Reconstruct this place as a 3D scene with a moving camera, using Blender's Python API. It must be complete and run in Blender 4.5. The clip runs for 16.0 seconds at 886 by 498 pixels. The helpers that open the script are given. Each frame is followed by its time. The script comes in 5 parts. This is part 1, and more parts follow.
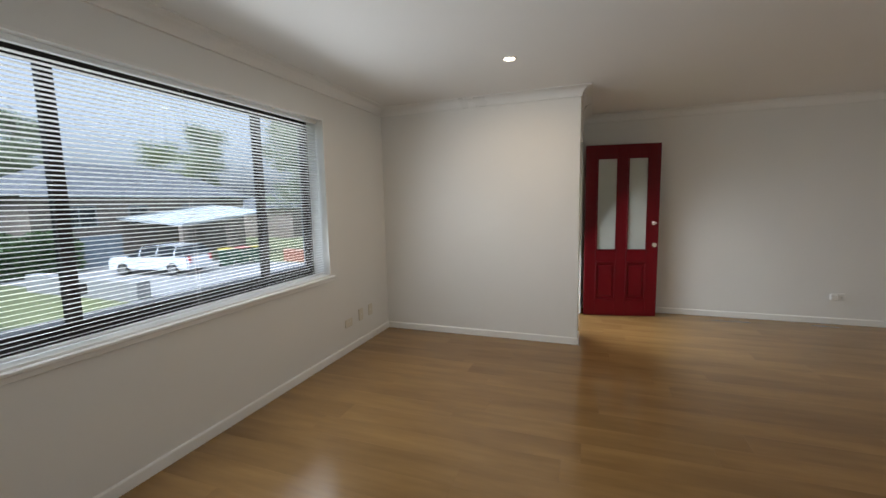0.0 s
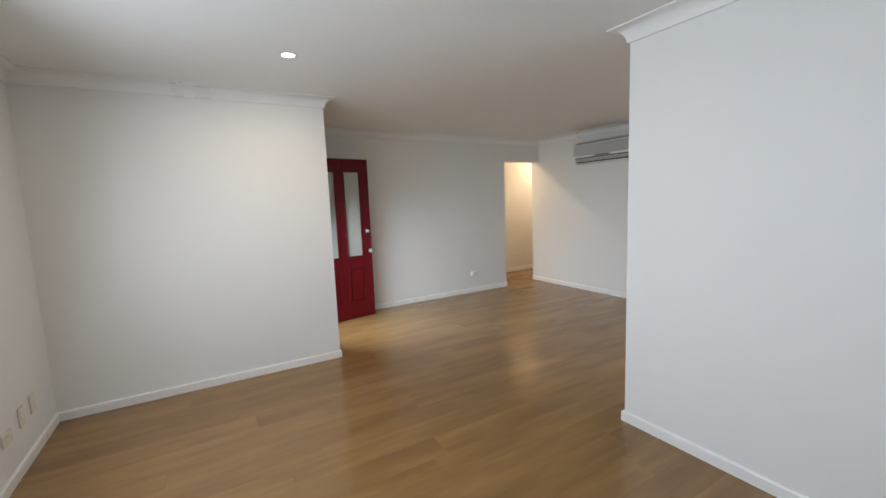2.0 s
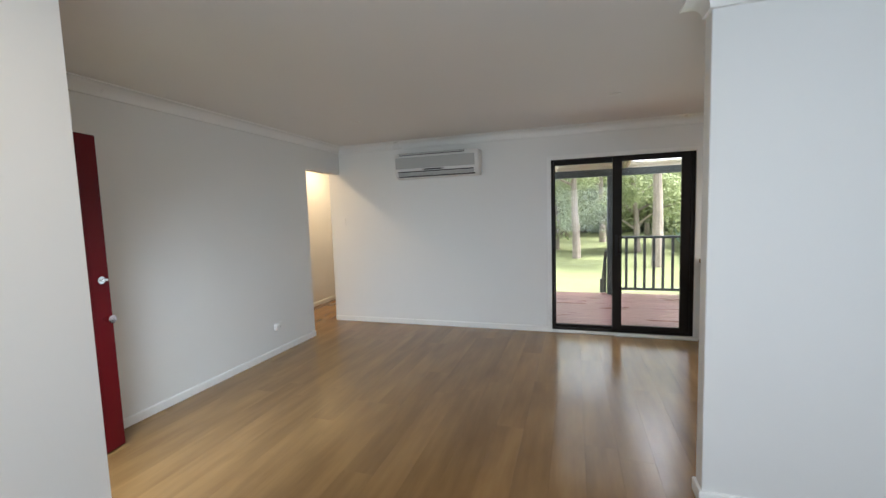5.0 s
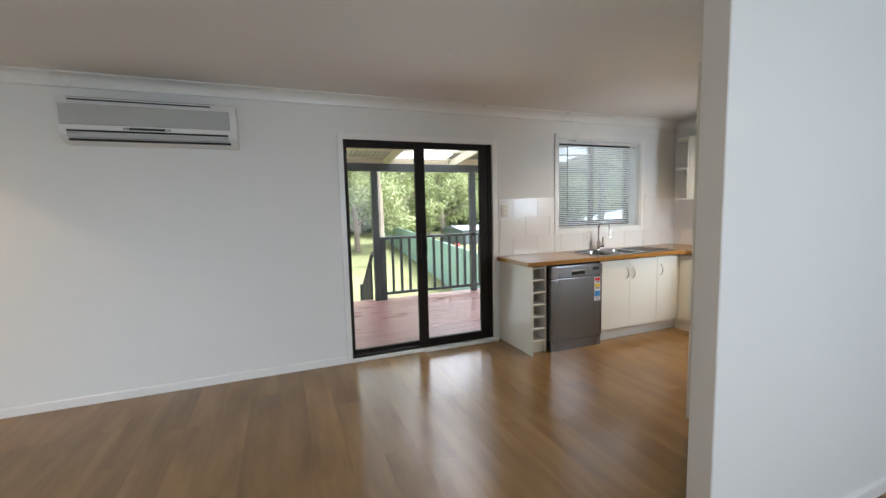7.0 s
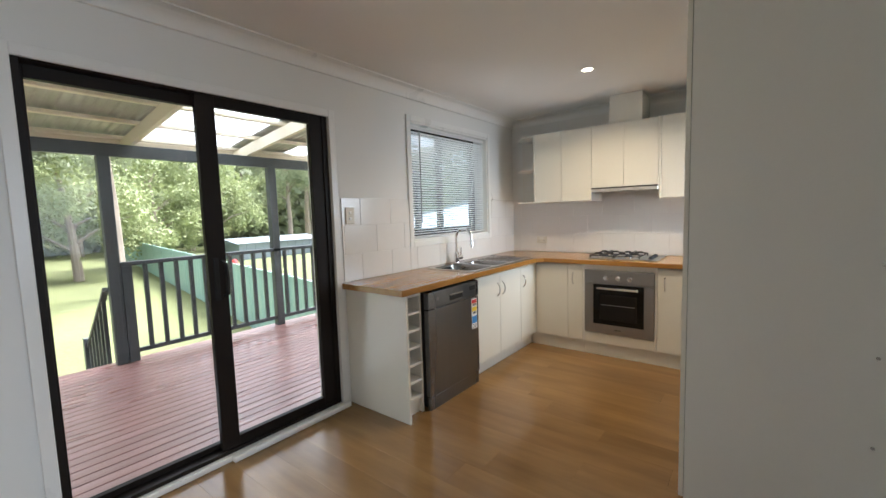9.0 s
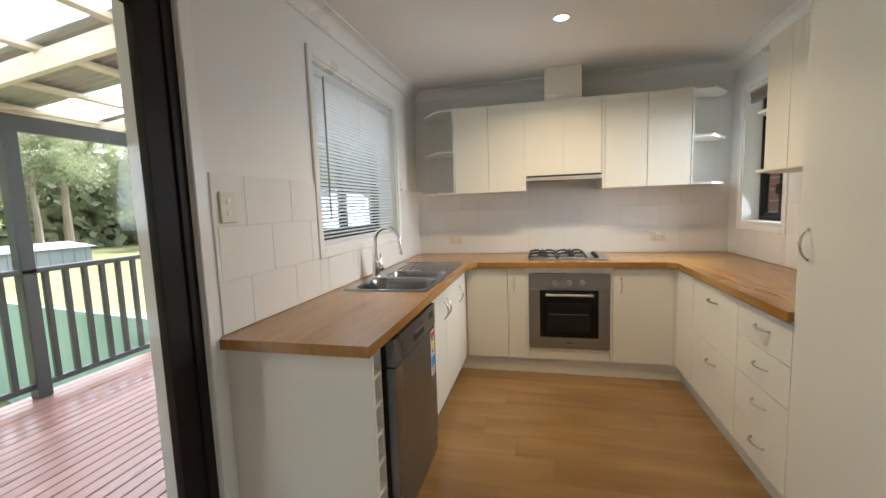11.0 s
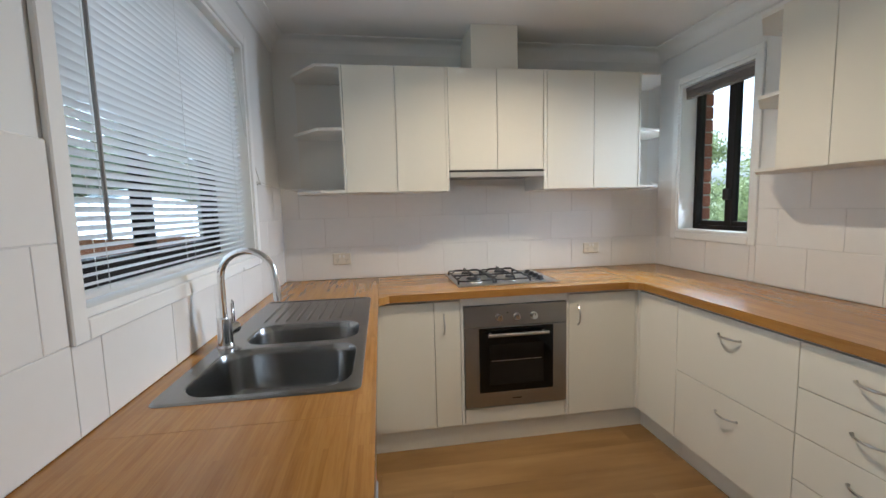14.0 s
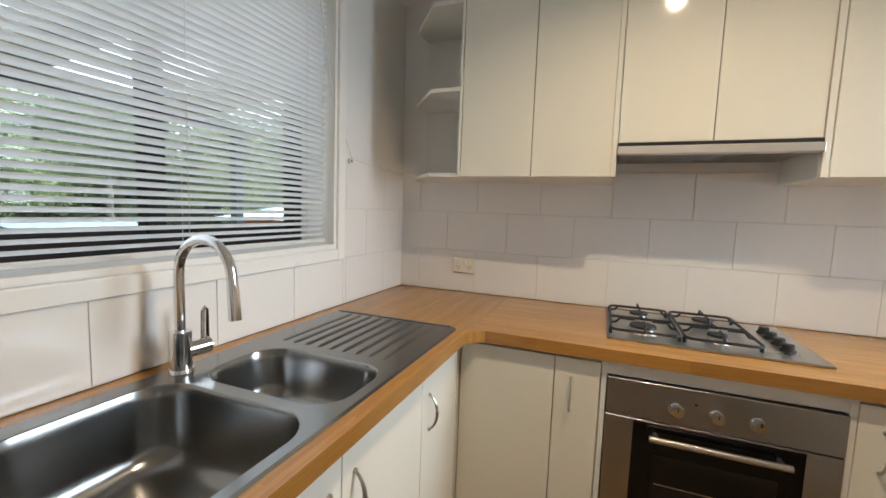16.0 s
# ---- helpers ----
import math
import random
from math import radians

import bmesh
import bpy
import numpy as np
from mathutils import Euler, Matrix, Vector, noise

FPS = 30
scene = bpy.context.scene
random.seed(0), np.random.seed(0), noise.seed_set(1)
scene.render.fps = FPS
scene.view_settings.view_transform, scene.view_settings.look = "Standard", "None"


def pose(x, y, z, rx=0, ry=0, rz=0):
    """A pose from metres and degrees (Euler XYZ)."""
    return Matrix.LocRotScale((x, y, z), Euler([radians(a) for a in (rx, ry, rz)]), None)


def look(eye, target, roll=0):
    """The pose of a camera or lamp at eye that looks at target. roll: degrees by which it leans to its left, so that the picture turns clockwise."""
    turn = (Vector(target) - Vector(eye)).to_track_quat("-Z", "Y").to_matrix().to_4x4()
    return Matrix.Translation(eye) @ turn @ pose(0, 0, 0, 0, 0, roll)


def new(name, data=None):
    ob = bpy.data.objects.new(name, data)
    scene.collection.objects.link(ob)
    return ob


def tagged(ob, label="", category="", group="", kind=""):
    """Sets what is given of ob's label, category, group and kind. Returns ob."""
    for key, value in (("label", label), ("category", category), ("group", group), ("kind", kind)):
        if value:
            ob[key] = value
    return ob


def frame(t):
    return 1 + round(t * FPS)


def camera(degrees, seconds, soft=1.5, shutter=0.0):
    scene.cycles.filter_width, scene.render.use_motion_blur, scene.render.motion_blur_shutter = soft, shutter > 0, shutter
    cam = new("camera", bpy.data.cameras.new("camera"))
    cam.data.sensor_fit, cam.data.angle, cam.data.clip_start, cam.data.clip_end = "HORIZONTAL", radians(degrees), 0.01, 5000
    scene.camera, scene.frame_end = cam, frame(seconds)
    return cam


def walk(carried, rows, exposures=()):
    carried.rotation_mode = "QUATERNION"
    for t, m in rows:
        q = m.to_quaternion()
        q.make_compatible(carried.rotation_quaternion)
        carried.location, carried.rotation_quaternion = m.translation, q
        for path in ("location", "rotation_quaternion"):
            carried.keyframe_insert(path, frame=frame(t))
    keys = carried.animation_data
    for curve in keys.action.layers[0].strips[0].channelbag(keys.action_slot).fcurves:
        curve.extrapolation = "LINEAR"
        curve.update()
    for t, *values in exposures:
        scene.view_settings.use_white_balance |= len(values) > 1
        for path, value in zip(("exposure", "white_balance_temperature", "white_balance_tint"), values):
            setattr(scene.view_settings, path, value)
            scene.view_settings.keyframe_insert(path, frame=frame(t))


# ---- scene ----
cam = camera(94.97, 16.0)
PATH = [
    (0, (-0.165, -0.058, 1.41), (-0.85, 1.807, 1.181), -1.2),
    (0.5, (-0.38, -0.085, 1.374), (-0.582, 1.89, 1.131), -1.1),
    (1, (-0.616, -0.027, 1.387), (-0.364, 1.941, 1.134), -1.6),
    (1.5, (-0.931, 0.018, 1.445), (-0.243, 1.879, 1.198), -2.0),
    (2, (-1.317, 0.177, 1.466), (-0.309, 1.889, 1.232), -2.2),
    (2.5, (-1.552, 0.49, 1.436), (-0.298, 2.034, 1.227), -2.1),
    (3, (-1.689, 0.907, 1.452), (-0.229, 2.264, 1.28), -1.7),
    (3.2, (-1.73, 1.079, 1.464), (-0.207, 2.364, 1.3), -1.4),
    (5.3, (-1.099, 2.58, 1.466), (0.846, 3.01, 1.289), -1.7),
    (5.5, (-0.992, 2.736, 1.445), (0.979, 3.028, 1.264), -1.5),
    (6, (-0.73, 2.961, 1.425), (1.261, 2.954, 1.238), -1.4),
    (6.5, (-0.425, 3.149, 1.417), (1.531, 2.775, 1.231), -1.3),
    (7, (-0.002, 3.158, 1.411), (1.848, 2.423, 1.217), -1.4),
    (7.5, (0.367, 3.148, 1.416), (2.07, 2.117, 1.219), -1.5),
    (8, (0.702, 3.116, 1.411), (2.254, 1.869, 1.221), -1.7),
    (8.5, (1.069, 3.006, 1.395), (2.462, 1.583, 1.208), -1.7),
    (9, (1.395, 2.869, 1.379), (2.627, 1.303, 1.203), -1.8),
    (9.5, (1.701, 2.761, 1.393), (2.769, 1.081, 1.206), -1.5),
    (9.7, (1.79, 2.665, 1.355), (2.819, 0.959, 1.182), -2.0),
    (11.8, (2.983, 2.042, 1.357), (3.019, 0.056, 1.126), -1.4),
    (12, (3.037, 1.959, 1.358), (2.983, -0.028, 1.132), -1.6),
    (12.5, (3.232, 1.752, 1.36), (3.0, -0.222, 1.136), -1.9),
    (13, (3.307, 1.571, 1.349), (2.955, -0.385, 1.131), -2.0),
    (13.5, (3.246, 1.392, 1.355), (2.883, -0.564, 1.147), -2.0),
    (14, (3.128, 1.218, 1.356), (2.831, -0.75, 1.155), -1.5),
    (14.5, (3.002, 1.054, 1.335), (2.872, -0.932, 1.137), -0.8),
    (15, (2.917, 0.858, 1.338), (3.043, -1.128, 1.143), -0.1),
    (15.5, (2.82, 0.632, 1.309), (3.257, -1.312, 1.14), 1.1),
    (16, (2.739, 0.432, 1.314), (3.469, -1.42, 1.125), 2.0),
]
EXPOSURES = [(0.0, 1.33, 6750, 13), (1.0, 1.52, 6500, 13), (2.0, 1.83, 6250, 13), (3.0, 1.8, 6250, 13), (5.5, 1.82, 5950, 10), (8.0, 1.85, 6050, 11), (9.5, 1.8, 5950, 10), (12.0, 1.92, 6400, 10), (13.0, 1.72, 5850, 10), (14.0, 1.68, 5600, 10), (16.0, 1.68, 6200, 10)]
walk(cam, [(t, look(eye, target, roll)) for t, eye, target, roll in PATH], EXPOSURES)
SKY, SUN = 0.28, 1.9
L_WEST, L_WEST2, L_DOOR, L_KE, L_KE2, L_KW, L_ENTRY = 10.8, 4.2, 1.4, 0.5, 0.4, 3.2, 5.0
L_DOWN1, L_DOWN2, L_HALL_ADDED = 2.7, 4.7, 3.7

# ---------------------------------------------------------------- light
world = bpy.data.worlds.new("overcast_sky")
scene.world = world
world.use_nodes = True
wt = world.node_tree
sky = wt.nodes.new("ShaderNodeTexSky")
sky.sky_type, sky.sun_disc = "NISHITA", False
sky.sun_elevation, sky.sun_rotation = radians(62), radians(172)
sky.air_density, sky.dust_density, sky.ozone_density = 1.0, 6.0, 0.6
soft_sky = wt.nodes.new("ShaderNodeHueSaturation")
soft_sky.inputs["Saturation"].default_value = 0.25
wt.links.new(sky.outputs[0], soft_sky.inputs["Color"])
wt.links.new(soft_sky.outputs[0], wt.nodes["Background"].inputs[0])
wt.nodes["Background"].inputs[1].default_value = SKY


def lamp(name, kind, m, energy, colour, **settings):
    data = bpy.data.lights.new(name, kind)
    data.energy, data.color = energy, colour
    for key, value in settings.items():
        if key == "size": data.size = value
        if key == "size_y": data.size_y = value
        if key == "shape": data.shape = value
        if key == "angle": data.angle = value
        if key == "spot_size": data.spot_size = value
        if key == "spot_blend": data.spot_blend = value
        if key == "radius": data.shadow_soft_size = value
        if key == "spread": data.spread = value
    ob = new(name, data)
    ob.matrix_world = m
    return ob


lamp("sun", "SUN", look((0, -14, 26), (2, 0, 0)), SUN, (1.0, 0.96, 0.9), angle=radians(14))
DAY = (0.82, 0.92, 1.0)
lamp("daylight_front_window", "AREA", look((-2.31, 1.72, 1.45), (0, 1.72, 0.85)), L_WEST, DAY, shape="RECTANGLE", size=2.2, size_y=1.15, spread=radians(168))
lamp("daylight_front_glass", "AREA", look((-2.46, 1.70, 1.5), (0, 1.70, 1.4)), L_WEST2, DAY, shape="RECTANGLE", size=2.2, size_y=1.2)
lamp("daylight_sliding_door", "AREA", look((3.72, 1.85, 1.0), (0, 2.2, 0.5)), L_DOOR, DAY, shape="RECTANGLE", size=1.4, size_y=1.7, spread=radians(140))
lamp("daylight_kitchen_window", "AREA", look((3.70, -0.34, 1.66), (0, -0.34, 1.2)), L_KE, DAY, shape="RECTANGLE", size=1.05, size_y=0.9, spread=radians(140))
lamp("daylight_kitchen_glass", "AREA", look((3.90, -0.35, 1.66), (0, -0.35, 1.55)), L_KE2, DAY, shape="RECTANGLE", size=1.1, size_y=0.95)
lamp("daylight_side_window", "AREA", look((1.12, -1.05, 1.62), (3.5, -0.65, 0.85)), L_KW, DAY, shape="RECTANGLE", size=0.5, size_y=0.85, spread=radians(96))
lamp("daylight_front_door", "AREA", look((-0.28, 4.68, 0.95), (1.6, 4.68, -0.2)), L_ENTRY, DAY, shape="RECTANGLE", size=0.75, size_y=1.5, spread=radians(110))

# ---------------------------------------------------------------- mesh helpers
def root_of(ob):
    while ob.parent:
        ob = ob.parent
    return ob


def finish(bm, name, material, smooth=False):
    me = bpy.data.meshes.new(name)
    bmesh.ops.recalc_face_normals(bm, faces=bm.faces)
    bm.to_mesh(me)
    bm.free()
    me.materials.append(material)
    if smooth:
        me.polygons.foreach_set("use_smooth", [True] * len(me.polygons))
        me.set_sharp_from_angle(angle=radians(38))
    return me


def part(name, bm, material, parent, label="", smooth=False):
    """One mesh, built in world places, under a thing or a part."""
    bmesh.ops.translate(bm, verts=bm.verts, vec=-root_of(parent).location)
    ob = new(name, finish(bm, name, material, smooth))
    ob.parent = parent
    return tagged(ob, label)


def thing(name, at, label, category, group="", kind=""):
    ob = new(name)
    ob.location = at
    ob.empty_display_size = 0.1
    return tagged(ob, label, category, group, kind)


def solid(name, bm, material, label="", category="", group="", kind="", at=(0, 0, 0), smooth=False):
    """A thing that is one mesh."""
    bmesh.ops.translate(bm, verts=bm.verts, vec=-Vector(at))
    ob = new(name, finish(bm, name, material, smooth))
    ob.location = at
    return tagged(ob, label, category, group, kind)


def setting(name, bm, material, label="", smooth=False):
    return solid(name, bm, material, label, kind="structure", smooth=smooth)


def piece(name, mesh, parent, at, turn=0.0):
    ob = new(name, mesh)
    ob.parent = parent
    ob.location = Vector(at) - root_of(parent).location
    if turn:
        ob.rotation_euler = (0, 0, turn)
    return ob


def box(x0, x1, y0, y1, z0, z1, bevel=0.0, bm=None, steps=1):
    own = bmesh.new()
    bmesh.ops.create_cube(own, size=1.0, matrix=Matrix.Translation(((x0 + x1) / 2, (y0 + y1) / 2, (z0 + z1) / 2)) @ Matrix.Diagonal((abs(x1 - x0), abs(y1 - y0), abs(z1 - z0), 1)))
    if bevel:
        bmesh.ops.bevel(own, geom=own.edges[:], offset=bevel, segments=steps, affect="EDGES", profile=0.6)
    if bm is None:
        return own
    return absorb(bm, own)


def absorb(bm, other):
    me = bpy.data.meshes.new("tmp")
    other.to_mesh(me)
    other.free()
    bm.from_mesh(me)
    bpy.data.meshes.remove(me)
    return bm


def rod(a, b, r, r2=None, sides=12, bm=None, caps=True):
    a, b = Vector(a), Vector(b)
    own = bmesh.new()
    m = Matrix.Translation((a + b) / 2) @ (b - a).to_track_quat("Z", "Y").to_matrix().to_4x4()
    bmesh.ops.create_cone(own, cap_ends=caps, segments=sides, radius1=r, radius2=r if r2 is None else r2, depth=(b - a).length, matrix=m)
    return own if bm is None else absorb(bm, own)


def tube(points, r, sides=10, bm=None):
    """A round bar swept along points."""
    own = bmesh.new() if bm is None else bm
    pts = [Vector(p) for p in points]
    rings, side = [], None
    for i, p in enumerate(pts):
        d = (pts[min(i + 1, len(pts) - 1)] - pts[max(i - 1, 0)]).normalized()
        if side is None:
            side = d.orthogonal().normalized()
        side = (side - d * side.dot(d)).normalized()
        up = d.cross(side)
        rr = r[i] if isinstance(r, (list, tuple)) else r
        rings.append([own.verts.new(p + (side * math.cos(a) + up * math.sin(a)) * rr) for a in [2 * math.pi * k / sides for k in range(sides)]])
    for u, v in zip(rings, rings[1:]):
        for k in range(sides):
            own.faces.new((u[k], u[(k + 1) % sides], v[(k + 1) % sides], v[k]))
    own.faces.new(rings[0][::-1])
    own.faces.new(rings[-1])
    return own


def sweep(path, profile, closed=False):
    """A moulding: profile points (distance into the room, height) along a plan path with the room on its left, mitred."""
    bm = bmesh.new()
    n = len(path)
    P = [Vector(p) for p in path]
    rings = []
    for i in range(n):
        a = P[i] - P[i - 1] if (i or closed) else None
        b = P[(i + 1) % n] - P[i] if (i < n - 1 or closed) else None
        a, b = (a or b).normalized(), (b or a).normalized()
        na, nb = Vector((-a.y, a.x)), Vector((-b.y, b.x))
        m = (na + nb)
        m = m / m.dot(na)
        rings.append([bm.verts.new((P[i].x + m.x * d, P[i].y + m.y * d, z)) for d, z in profile])
    k = len(profile)
    for i in range(n if closed else n - 1):
        u, v = rings[i], rings[(i + 1) % n]
        for j in range(k):
            bm.faces.new((u[j], u[(j + 1) % k], v[(j + 1) % k], v[j]))
    if not closed:
        bm.faces.new(rings[0])
        bm.faces.new(rings[-1][::-1])
    return bm


def wall_x(x0, x1, y0, y1, z0, z1, holes, bm=None):
    """A wall that runs along y, with holes (y0, y1, z0, z1) in order of y."""
    bm = bm or bmesh.new()
    at = y0
    for a, b, c, d in holes:
        if a > at: box(x0, x1, at, a, z0, z1, bm=bm)
        if c > z0: box(x0, x1, a, b, z0, c, bm=bm)
        if d < z1: box(x0, x1, a, b, d, z1, bm=bm)
        at = b
    if at < y1: box(x0, x1, at, y1, z0, z1, bm=bm)
    return bm


def frame_x(x0, x1, y0, y1, z0, z1, w, bevel=0.002, wb=None):
    """A picture-frame of bars in a wall that runs along y."""
    bm = bmesh.new()
    wb = w if wb is None else wb
    box(x0, x1, y0, y0 + w, z0, z1, bevel, bm)
    box(x0, x1, y1 - w, y1, z0, z1, bevel, bm)
    box(x0, x1, y0 + w, y1 - w, z1 - w, z1, bevel, bm)
    if wb: box(x0, x1, y0 + w, y1 - w, z0, z0 + wb, bevel, bm)
    return bm


# ---------------------------------------------------------------- materials
def nodes_of(name):
    m = bpy.data.materials.new(name)
    m.use_nodes = True
    return m, m.node_tree, m.node_tree.nodes["Principled BSDF"]


def add(nt, kind, **values):
    nd = nt.nodes.new("ShaderNode" + kind)
    for k, v in values.items():
        nd.inputs[k.replace("_", " ")].default_value = v
    return nd


def place_vec(nt, scale=(1, 1, 1), jitter=False, local=False):
    """Place in the world, stretched; jitter shifts it from piece to piece."""
    if local:
        src = nt.nodes.new("ShaderNodeTexCoord").outputs["Object"]
    else:
        src = nt.nodes.new("ShaderNodeNewGeometry").outputs["Position"]
    if jitter:
        info = nt.nodes.new("ShaderNodeObjectInfo")
        mul = add(nt, "Math"); mul.operation = "MULTIPLY"; mul.inputs[1].default_value = 37.0
        nt.links.new(info.outputs["Random"], mul.inputs[0])
        ad = nt.nodes.new("ShaderNodeVectorMath")
        nt.links.new(src, ad.inputs[0]); nt.links.new(mul.outputs[0], ad.inputs[1])
        src = ad.outputs[0]
    mp = add(nt, "Mapping", Scale=scale)
    nt.links.new(src, mp.inputs["Vector"])
    return mp.outputs[0]


def noise_tex(nt, vec, scale, detail=4.0, rough=0.55, distort=0.0):
    n = add(nt, "TexNoise", Scale=scale, Detail=detail, Roughness=rough, Distortion=distort)
    nt.links.new(vec, n.inputs["Vector"])
    return n.outputs["Fac"]


def ramp(nt, fac, stops):
    r = nt.nodes.new("ShaderNodeValToRGB")
    el = r.color_ramp.elements
    while len(el) < len(stops): el.new(0.5)
    for e, (p, c) in zip(el, stops):
        e.position, e.color = p, (*c, 1)
    nt.links.new(fac, r.inputs[0])
    return r.outputs[0]


def mix_col(nt, a, b, fac, mode="MIX"):
    mx = nt.nodes.new("ShaderNodeMix")
    mx.data_type, mx.blend_type = "RGBA", mode
    for sock, v in ((mx.inputs[0], fac), (mx.inputs[6], a), (mx.inputs[7], b)):
        if isinstance(v, (int, float)): sock.default_value = v
        elif isinstance(v, tuple): sock.default_value = (*v, 1)
        else: nt.links.new(v, sock)
    return mx.outputs[2]


def bump(nt, bsdf, height, strength=0.2, dist=0.002):
    b = add(nt, "Bump", Strength=strength, Distance=dist)
    nt.links.new(height, b.inputs["Height"])
    nt.links.new(b.outputs[0], bsdf.inputs["Normal"])


def rng(nt, fac, lo, hi):
    m = add(nt, "MapRange")
    m.inputs["To Min"].default_value, m.inputs["To Max"].default_value = lo, hi
    nt.links.new(fac, m.inputs["Value"])
    return m.outputs[0]


def surface(name, colour, rough=0.5, metal=0.0, var=0.06, grain=60.0, stain=1.3, relief=0.1, dist=0.001, rvar=0.08, stretch=(1, 1, 1), coat=0.0, jitter=False, spec=0.5):
    """Plain painted, moulded or cast surface: fine grain and large faint patches, in colour, gloss and relief."""
    m, nt, b = nodes_of(name)
    v = place_vec(nt, stretch, jitter)
    fine, big = noise_tex(nt, v, grain, 3), noise_tex(nt, v, stain, 4, 0.6)
    dark = tuple(c * (1 - var * 1.6) for c in colour)
    light = tuple(min(1, c * (1 + var)) for c in colour)
    c1 = ramp(nt, big, [(0.3, dark), (0.72, light)])
    c2 = ramp(nt, fine, [(0.2, dark), (0.8, light)])
    nt.links.new(mix_col(nt, c1, c2, 0.4), b.inputs["Base Color"])
    nt.links.new(rng(nt, big, max(0.02, rough - rvar), min(1, rough + rvar)), b.inputs["Roughness"])
    b.inputs["Metallic"].default_value = metal
    b.inputs["Coat Weight"].default_value = coat
    b.inputs["Specular IOR Level"].default_value = spec
    if relief: bump(nt, b, fine, relief, dist)
    return m


def wood(name, dark, mid, light, along, rough=0.3, scale=1.0, coat=0.0, jitter=False, staves=None, tone=0.25, soft=False):
    """Wood with its grain along 'x', 'y' or 'z'."""
    m, nt, b = nodes_of(name)
    squash = {"x": (0.055, 1, 1), "y": (1, 0.055, 1), "z": (1, 1, 0.055)}[along]
    v = place_vec(nt, tuple(s * scale for s in squash), jitter)
    g1, g2 = noise_tex(nt, v, 26, 5, 0.5, 0.0), noise_tex(nt, v, 120, 3, 0.6)
    wide = noise_tex(nt, place_vec(nt, tuple(s ** 0.5 * scale for s in squash), jitter), 5.0 if soft else 3.2, 4, 0.55, 0.15)
    col = ramp(nt, g1, [(0.28, dark), (0.5, mid), (0.74, light)])
    col = mix_col(nt, col, ramp(nt, g2, [(0.3, dark), (0.6, light)]), 0.5 if staves else 0.16)
    col = mix_col(nt, col, ramp(nt, wide, [(0.3, dark), (0.7, light)]), 0.72 if soft else 0.35)
    if jitter:
        info = nt.nodes.new("ShaderNodeObjectInfo")
        hs = add(nt, "HueSaturation")
        nt.links.new(rng(nt, info.outputs["Random"], 1 - tone, 1 + tone), hs.inputs["Value"])
        nt.links.new(col, hs.inputs["Color"])
        col = hs.outputs[0]
    if staves:
        wv = nt.nodes.new("ShaderNodeTexBrick")
        wv.inputs["Scale"].default_value = 1.0
        wv.inputs["Brick Width"].default_value, wv.inputs["Row Height"].default_value = staves
        wv.inputs["Mortar Size"].default_value = 0.0002
        wv.inputs["Mortar"].default_value = (0.85, 0.82, 0.78, 1)
        wv.inputs["Color1"].default_value, wv.inputs["Color2"].default_value = (0.86, 0.84, 0.80, 1), (1.12, 1.11, 1.08, 1)
        swap = nt.nodes.new("ShaderNodeSeparateXYZ"); join = nt.nodes.new("ShaderNodeCombineXYZ")
        nt.links.new(nt.nodes.new("ShaderNodeNewGeometry").outputs["Position"], swap.inputs[0])
        nt.links.new(swap.outputs["XYZ".index(along.upper())], join.inputs[0])
        nt.links.new(swap.outputs[1 if along == "x" else 0], join.inputs[1])
        nt.links.new(join.outputs[0], wv.inputs["Vector"])
        col = mix_col(nt, col, wv.outputs["Color"], 0.75, "MULTIPLY")
    nt.links.new(col, b.inputs["Base Color"])
    nt.links.new(rng(nt, wide, rough - 0.05, rough + 0.09), b.inputs["Roughness"])
    b.inputs["Coat Weight"].default_value = coat
    bump(nt, b, g2, 0.12, 0.0006)
    return m


def pane(name, tint=(1, 1, 1), gloss=0.02):
    m = bpy.data.materials.new(name)
    m.use_nodes = True
    nt = m.node_tree
    nt.nodes.remove(nt.nodes["Principled BSDF"])
    tr, gl, mx = add(nt, "BsdfTransparent"), add(nt, "BsdfGlossy", Roughness=gloss), nt.nodes.new("ShaderNodeMixShader")
    facing, fifth, fr = add(nt, "LayerWeight", Blend=0.5), nt.nodes.new("ShaderNodeMath"), nt.nodes.new("ShaderNodeMath")
    fifth.operation, fr.operation = "POWER", "MULTIPLY_ADD"
    fifth.inputs[1].default_value, fr.inputs[1].default_value, fr.inputs[2].default_value = 5.0, 0.9, 0.012
    nt.links.new(facing.outputs["Facing"], fifth.inputs[0]); nt.links.new(fifth.outputs[0], fr.inputs[0])
    tr.inputs[0].default_value = (*tint, 1)
    nt.links.new(fr.outputs[0], mx.inputs[0]); nt.links.new(tr.outputs[0], mx.inputs[1]); nt.links.new(gl.outputs[0], mx.inputs[2])
    nt.links.new(mx.outputs[0], nt.nodes["Material Output"].inputs[0])
    return m


def glow(name, colour, strength):
    m, nt, b = nodes_of(name)
    b.inputs["Base Color"].default_value = (0.9, 0.9, 0.9, 1)
    b.inputs["Emission Color"].default_value = (*colour, 1)
    b.inputs["Emission Strength"].default_value = strength
    return m


